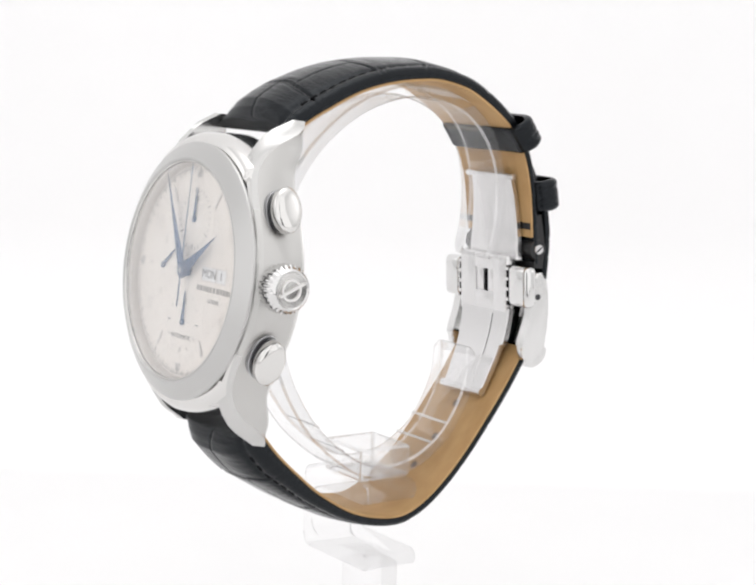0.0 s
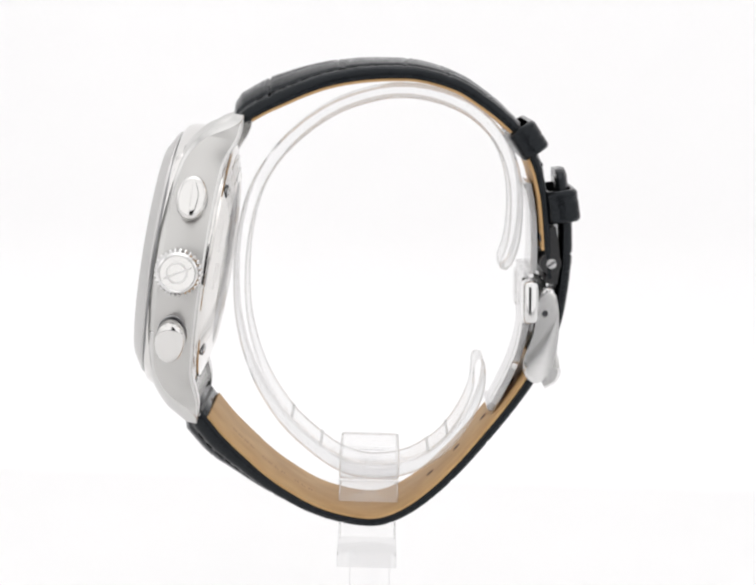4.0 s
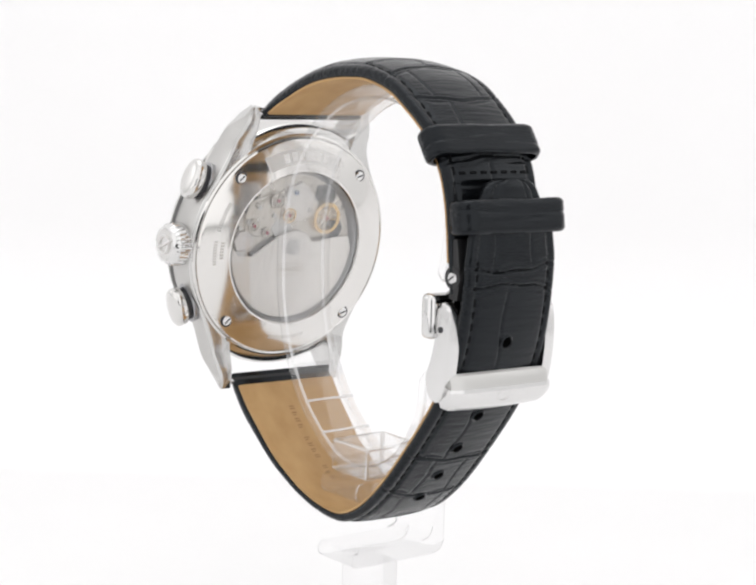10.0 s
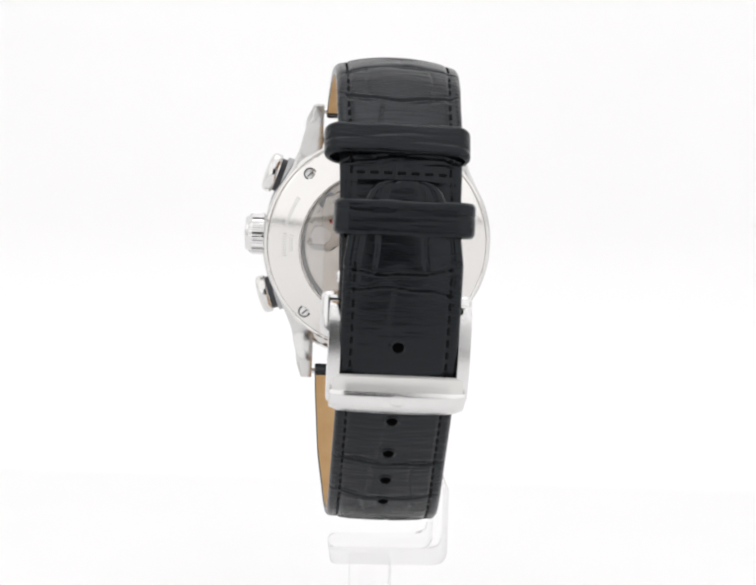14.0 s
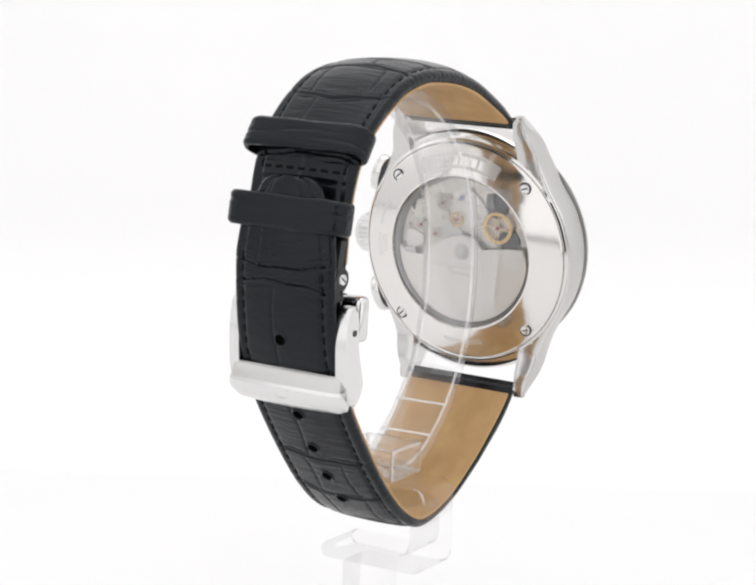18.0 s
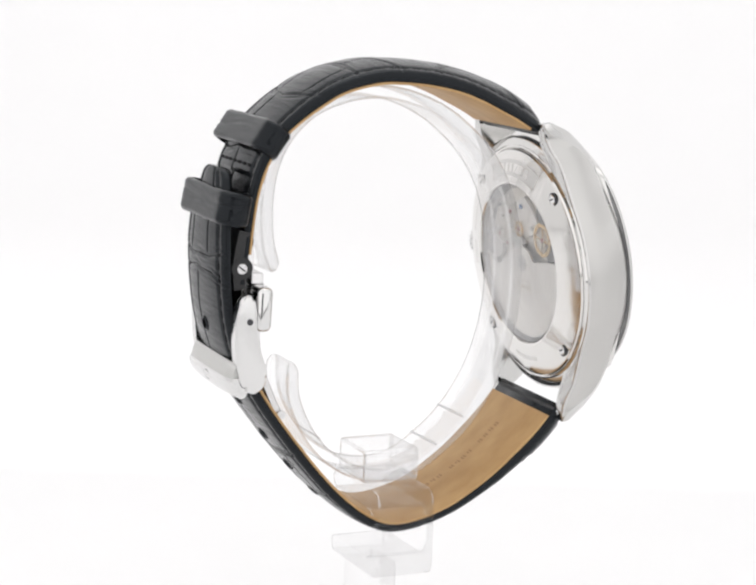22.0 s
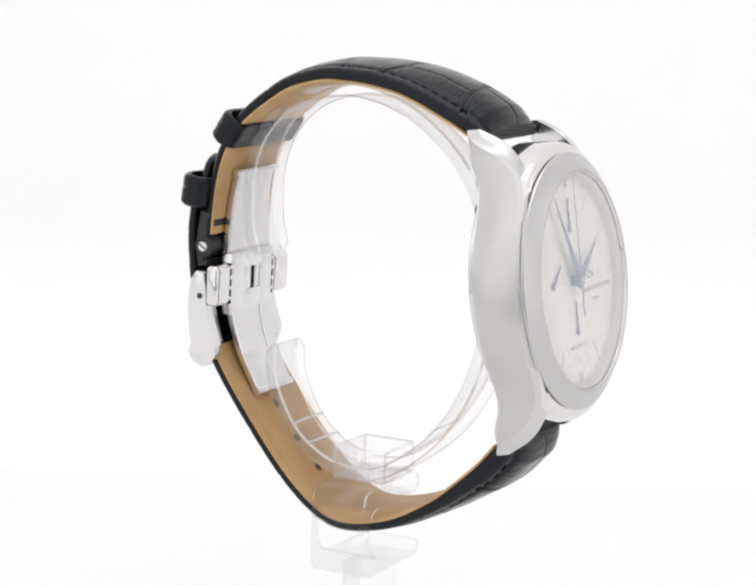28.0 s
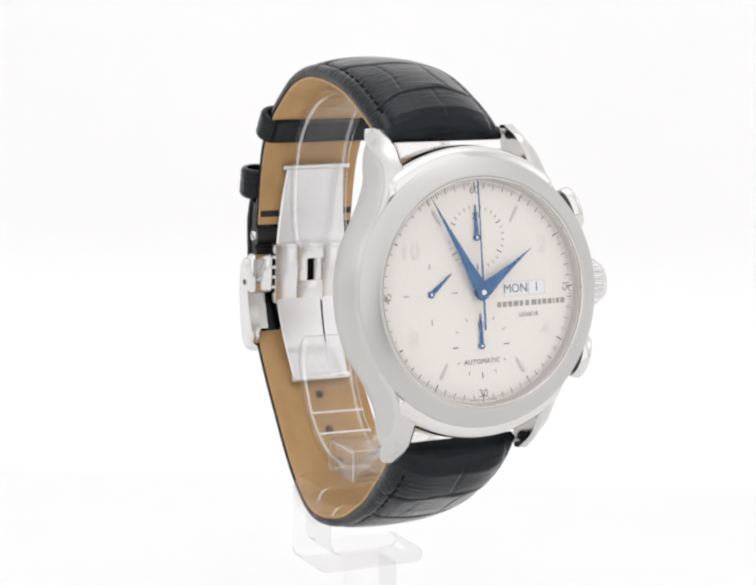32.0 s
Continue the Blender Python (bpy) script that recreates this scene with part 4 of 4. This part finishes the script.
# ---- the folding clasp ----
def build_clasp():
    clasp = part("clasp_leaf", sweep(Path([(23.0, 13.4), (23.9, 9), (24.3, 4), (24.35, -1.0)], 1), 0, 14.4, 14,
                 lambda s: [(-interp(s, (0, 5.3), (14, 6.9)), 0.1), (-interp(s, (0, 5.3), (14, 6.9)), 0.9), (interp(s, (0, 5.3), (14, 6.4)), 0.9), (interp(s, (0, 5.3), (14, 6.4)), 0.1),
                            (interp(s, (0, 5.0), (14, 6.1)), -0.1), (-interp(s, (0, 5.0), (14, 6.6)), -0.1)], lambda s: 0.3), LEAF_STEEL, watch, "polished steel folding clasp leaf", smooth=30)
    part("hinge_pin", lathe([(0, -6), (0.55, -6), (0.55, 6.6), (0, 6.6)], 20, False, pose(0, 23.2, 13.2) @ pose(0, 0, 0, 0, 90, 0)), LEAF_STEEL, clasp)
    # centre block with its window
    M = pose(-1.0, 24.0, -5.0, 2, 0, 0)
    body = part("clasp_body", join([box(-6.4, -2.0, -0.9, 1.2, -5.6, 4.8, 0.25, 2, M), box(2.6, 6.4, -0.9, 1.2, -5.6, 4.8, 0.25, 2, M), box(-2.4, 3.0, -0.9, 1.2, -5.6, -1.8, 0.2, 2, M), box(-2.4, 3.0, -0.9, 1.2, 2.0, 4.8, 0.2, 2, M)]),
                LEAF_STEEL, watch, "polished steel clasp body", smooth=30)
    part("latch_bar", box(-2.0, -0.1, -0.75, 0.6, -1.9, 2.1, 0.15, 2, M), LEAF_STEEL, body)
    part("latch_bar", box(1.1, 2.6, -0.75, 0.6, -1.9, 2.1, 0.15, 2, M), LEAF_STEEL, body)
    # black box in the window: the shade behind the latch bars as colour
    part("latch_gap_shade", box(-2.3, 2.9, 0.3, 0.9, -1.95, 2.15, 0, 1, M), GAP_SHADE, body, smooth=0)
    for sx in (-1, 1):
        x0, x1 = (6.75, 11.9) if sx > 0 else (-11.0, -6.6)
        tab = part("push_tab", box(x0, x1, -1.1, 1.5, -3.7, 3.3, 1.0, 4, M), CLASP_STEEL, watch, "polished steel release button", smooth=40)
        # black slab between button and body in place of the gap's shade
        part("tab_shadow_gap", box(min(sx * 6.3, sx * 6.8), max(sx * 6.3, sx * 6.8), -0.8, 1.1, -3.6, 3.2, 0, 1, M), GAP_SHADE, tab, smooth=0)
        for k in range(4):
            part("tab_tooth", box(min(sx * 6.2, sx * 6.9), max(sx * 6.2, sx * 6.9), -0.95, 0.2, -2.9 + k * 1.75, -2.3 + k * 1.75, 0.05, 1, M), LEAF_STEEL, tab, smooth=0)
    # lower leaf under the lining, with its slot
    LP = Path([(23.6, -9.4), (23.0, -13), (21.8, -17), (20.0, -21), (18.6, -23.8)], 1)
    def leaf(x0, x1):
        return lambda s: [(x0(s), -0.1), (x0(s), 0.8), (x1(s), 0.8), (x1(s), -0.1), (x1(s) - 0.15, -0.25), (x0(s) + 0.15, -0.25)]
    lo = part("clasp_leaf", sweep(LP, 0, LP.length, 18, leaf(lambda s: interp(s, (0, -7.0), (5, -6.5), (15, -5.7)), lambda s: 1.5)), LEAF_STEEL, watch, "polished lower clasp leaf", smooth=30)
    part("clasp_arm", sweep(LP, 0, LP.length, 30, leaf(lambda s: interp(s, (0, 1.8), (8.4, 1.75), (8.9, 1.52)), lambda s: interp(s, (0, 6.0), (6.2, 5.9), (6.7, 5.0), (15, 4.7)))), LEAF_STEEL, lo, smooth=30)
    part("hinge_pin", lathe([(0, -5.6), (0.7, -5.6), (0.7, 5.4), (0, 5.4)], 20, False, pose(-0.6, 18.9, -23.4) @ pose(0, 0, 0, 0, 90, 0)), LEAF_STEEL, lo)
    # strap end lug with its rivet
    end = part("strap_end", join([sweep(Path([(26.0, 6.5), (26.6, 3.5), (26.9, 0.8), (26.6, -2.2)], 1), 0, 9, 12, lambda s: [(-8.9, 0.0), (-8.9, 1.9), (8.9, 1.9), (8.9, 0.0)], lambda s: -0.5),
                                  lathe([(0, -9.0), (1.7, -9.0), (1.75, -8.8), (1.75, 8.8), (1.7, 9.0), (0, 9.0)], 28, False, pose(-0.5, 27.3, 0.95) @ pose(0, 0, 0, 0, 90, 0))]), EDGE_BLACK, watch, "black strap end folded round the clasp bar", smooth=40)
    rivet = part("rivet", lathe([(0, -9.3), (0.8, -9.3), (0.95, -9.05), (0.95, 9.05), (0.8, 9.3), (0, 9.3)], 24, False, pose(-0.5, 27.4, 0.95) @ pose(0, 0, 0, 0, 90, 0)), LEAF_STEEL, end, "steel rivet")
    for sx in (-1, 1):
        # slot not cut: a dark bar on the rivet's end gives its shade
        part("rivet_slot", box(-0.12, 0.12, -0.7, 0.7, -0.03, 0.03, 0, 1, pose(-0.5 + sx * 9.31, 27.4, 0.95) @ pose(0, 0, 0, 0, 90, 0) @ pose(0, 0, 0, 0, 0, 35)), DARK_METAL, rivet, smooth=0)


def build_buckle():
    # two teardrop cheeks and a bowed crossbar
    outline = smooth_path([(27.0, -2.8), (26.0, -3.3), (25.5, -5.5), (25.35, -8.5), (24.7, -11.5), (23.9, -13.8), (23.5, -15.9), (24.1, -17.7), (25.6, -18.5), (27.2, -17.6), (28.2, -15.6), (28.75, -12.5), (28.95, -9.0), (28.7, -5.8), (28.0, -3.4), (27.0, -2.8)], 3)[:-1]
    for sx in (-1, 1):
        m = Matrix(((0, 0, 1, -1.0), (1, 0, 0, 0), (0, 1, 0, 0), (0, 0, 0, 1)))
        h0, h1 = (8.85, 10.65) if sx > 0 else (-10.65, -8.85)
        cheek = part("buckle_cheek", prism([(y, z) for y, z in outline], h0, h1, 0.6, 3, m), BUCKLE_STEEL, watch, "polished steel buckle cheek", smooth=25)
        pin = pose(-1.0 + sx * 10.65, 26.6, -7.0) @ pose(0, 0, 0, 0, 90, 0)
        part("cheek_pin", lathe([(0, -0.1), (0.5, -0.1), (0.5, 0.1), (0.36, 0.14), (0.36, 0.06), (0, 0.06)], 20, False, pin), DARK_METAL, cheek)
        side = Path([(26.2, -5.6), (25.7, -9.5), (24.8, -13.2), (24.2, -15.0)], 1)
        w0, w1 = (7.2, 8.95) if sx > 0 else (-8.95, -7.2)
        part("cheek_flange", sweep(side, 0, side.length, 14, lambda s: [(w0, 0.0), (w0, 0.5), (w1, 0.5), (w1, 0.0)], lambda s: -1.0), BUCKLE_STEEL, cheek, smooth=30)
    def bowed(path, half, dip, thick):
        def sec(s):
            pts = []
            for i in range(17):
                w = -half + 2 * half * i / 16
                pts.append((w, 0.35 * (1 - (w / half) ** 2) - 0.5 * max(0.0, (abs(w) - half + 1.6) / 1.6) ** 2 - dip * max(0.0, 1 - s / 0.5)))
            return pts + [(w, h - thick) for w, h in reversed(pts)]
        return sweep(path, 0, path.length, 18, sec, lambda s: -1.0)
    upper_slope = Path([(28.75, -13.5), (29.2, -14.7), (29.45, -16.0)], 1)
    lower_slope = Path([(29.62, -15.9), (29.5, -17.2), (28.7, -18.5), (27.2, -19.4)], 1)
    bar = part("crossbar", bowed(lower_slope, 10.2, 0.12, 1.2), BUCKLE_STEEL, watch, "bowed steel crossbar", smooth=30)
    part("crossbar_slope", bowed(upper_slope, 9.9, 0.25, 0.7), SATIN, bar, "satin upper slope", smooth=30)
    m = lower_slope.frame_at(1.3, 0.34, -1.0)
    part("crossbar_emblem", lathe([(0.98, -0.1), (0.98, 0.012), (1.07, 0.012), (1.07, -0.1)], 36, True, m @ Matrix.Diagonal((1.25, 0.85, 1, 1))), BUCKLE_STEEL, bar)


build_clasp()
build_buckle()


# ---- the acrylic stand ----
stand = empty("display_stand")
tagged(stand, "clear acrylic watch stand with an open C-shaped cuff", "display stand")


def rounded(points, r, n=5):
    """An outline of points with rounded corners."""
    out = []
    k = len(points)
    for i in range(k):
        p, a, b_ = (Vector(points[j % k]) for j in (i, i - 1, i + 1))
        da, db = (a - p), (b_ - p)
        rr = min(r, da.length * 0.45, db.length * 0.45)
        s, e_ = p + da.normalized() * rr, p + db.normalized() * rr
        for j in range(n + 1):
            t_ = j / n
            out.append(tuple((1 - t_) ** 2 * s + 2 * t_ * (1 - t_) * p + t_ ** 2 * e_))
    return out


def build_stand():
    cuff = Path([(20.2, -0.6), (21.6, 4), (21.9, 10.5), (20.9, 16.3), (18.3, 21.2), (13.6, 25.2), (7.0, 27.4), (0, 27.4), (-8.2, 24.5), (-15.4, 18.8), (-19.8, 12.3), (-21.9, 5.0), (-22.5, -3), (-21.8, -11), (-19.3, -19), (-15.0, -26), (-10, -30.8),
                 (-5, -34.0), (0, -35.0), (5.3, -34.2), (9.2, -32.2), (12.2, -29.6), (14.9, -25.6), (16.8, -20.7), (16.9, -15.6)], 1)
    L = cuff.length
    def sec(s):
        e = min(s, L - s)
        k = 1.0 if e > 2.5 else 0.45 + 0.55 * math.sqrt(max(0.0, 1 - (1 - e / 2.5) ** 2))
        w, h = 5.0 * (0.72 + 0.28 * k), 1.0 * k + 0.1
        return [(-w + 0.35, -h), (w - 0.35, -h), (w, -h + 0.35), (w, h - 0.35), (w - 0.35, h), (-w + 0.35, h), (-w, h - 0.35), (-w, -h + 0.35)]
    bm = sweep(cuff, 0, L, 150, sec, lambda s: -0.9)
    for k, f_ in enumerate(bm.faces):
        f_.material_index = 1 if k >= 1200 or k % 8 in (1, 3, 5, 7) else 0
    ob = part("cuff", bm, [ACRYLIC, FROSTED], stand, "clear acrylic C-shaped cuff with pale sawn edges", smooth=40)
    # pale lines where the sheet was bent
    for y, z in ((-14.4, -26.7), (-9.2, -31.3), (9.6, -31.9), (12.9, -28.7)):
        part("bend_line", box(-4.9, 4.9, -0.22, 0.22, -0.06, 0.06, 0, 1, cuff.frame_at(cuff.near(y, z), 1.15, -0.9)), FROSTED, ob, smooth=0)
    # block at the foot of the cuff
    bm = box(-6.3, 4.6, -5.5, 4.3, -36.1, -30.6, 0.5, 2)
    for f_ in bm.faces:
        f_.material_index = 1 if f_.calc_area() < 6 else 0
    part("block", bm, [FOOT_ACRYLIC, FROSTED], stand, "clear acrylic block", smooth=30)
    # bracket: a flat bar bent out, down and back under the strap
    out = [(6.6, -36.3), (-12.5, -36.3), (-12.5, -50.6), (7.0, -50.6), (7.0, -48.0), (-10.0, -48.0), (-10.0, -39.6), (6.6, -39.6)]
    m = Matrix(((1, 0, 0, 0), (0, 0, 1, 0), (0, 1, 0, 0), (0, 0, 0, 1)))
    bm = prism(rounded(out, 2.2), -5.5, 4.3, 0.3, 2, m)
    bm.normal_update()
    for f_ in bm.faces:
        f_.material_index = 1 if f_.calc_area() < 4 and abs(f_.normal.y) > 0.2 else 0
    part("bracket", bm, [FOOT_ACRYLIC, FROSTED], stand, "bent clear acrylic bracket", smooth=40)
    part("post", box(-3.4, 3.4, -3.4, 3.4, -74.4, -50.8, 0.4, 2), FOOT_ACRYLIC, stand, "square clear acrylic post", smooth=30)
    part("foot", box(-28, 28, -28, 28, -78.9, -74.6, 0.6, 2), FOOT_ACRYLIC, stand, "clear acrylic base plate", smooth=30)


build_stand()
for child in stand.children:
    child.visible_shadow = False


# ---- the turn ----
def motions():
    rows_w, rows_s = [], []
    for i in range(65):
        t_ = i * 0.5
        spin = pose(0, 0, LENS_Z * MM, 0, 0, TURN0 + TURN_RATE * t_)
        rows_w.append((t_, spin @ pose(PIVOT.x * MM, PIVOT.y * MM, PIVOT.z * MM, 0, -LEAN, 0)))
        rows_s.append((t_, spin @ pose(0, 0, PIVOT.z * MM)))
    walk(watch, rows_w)
    walk(stand, rows_s)


motions()
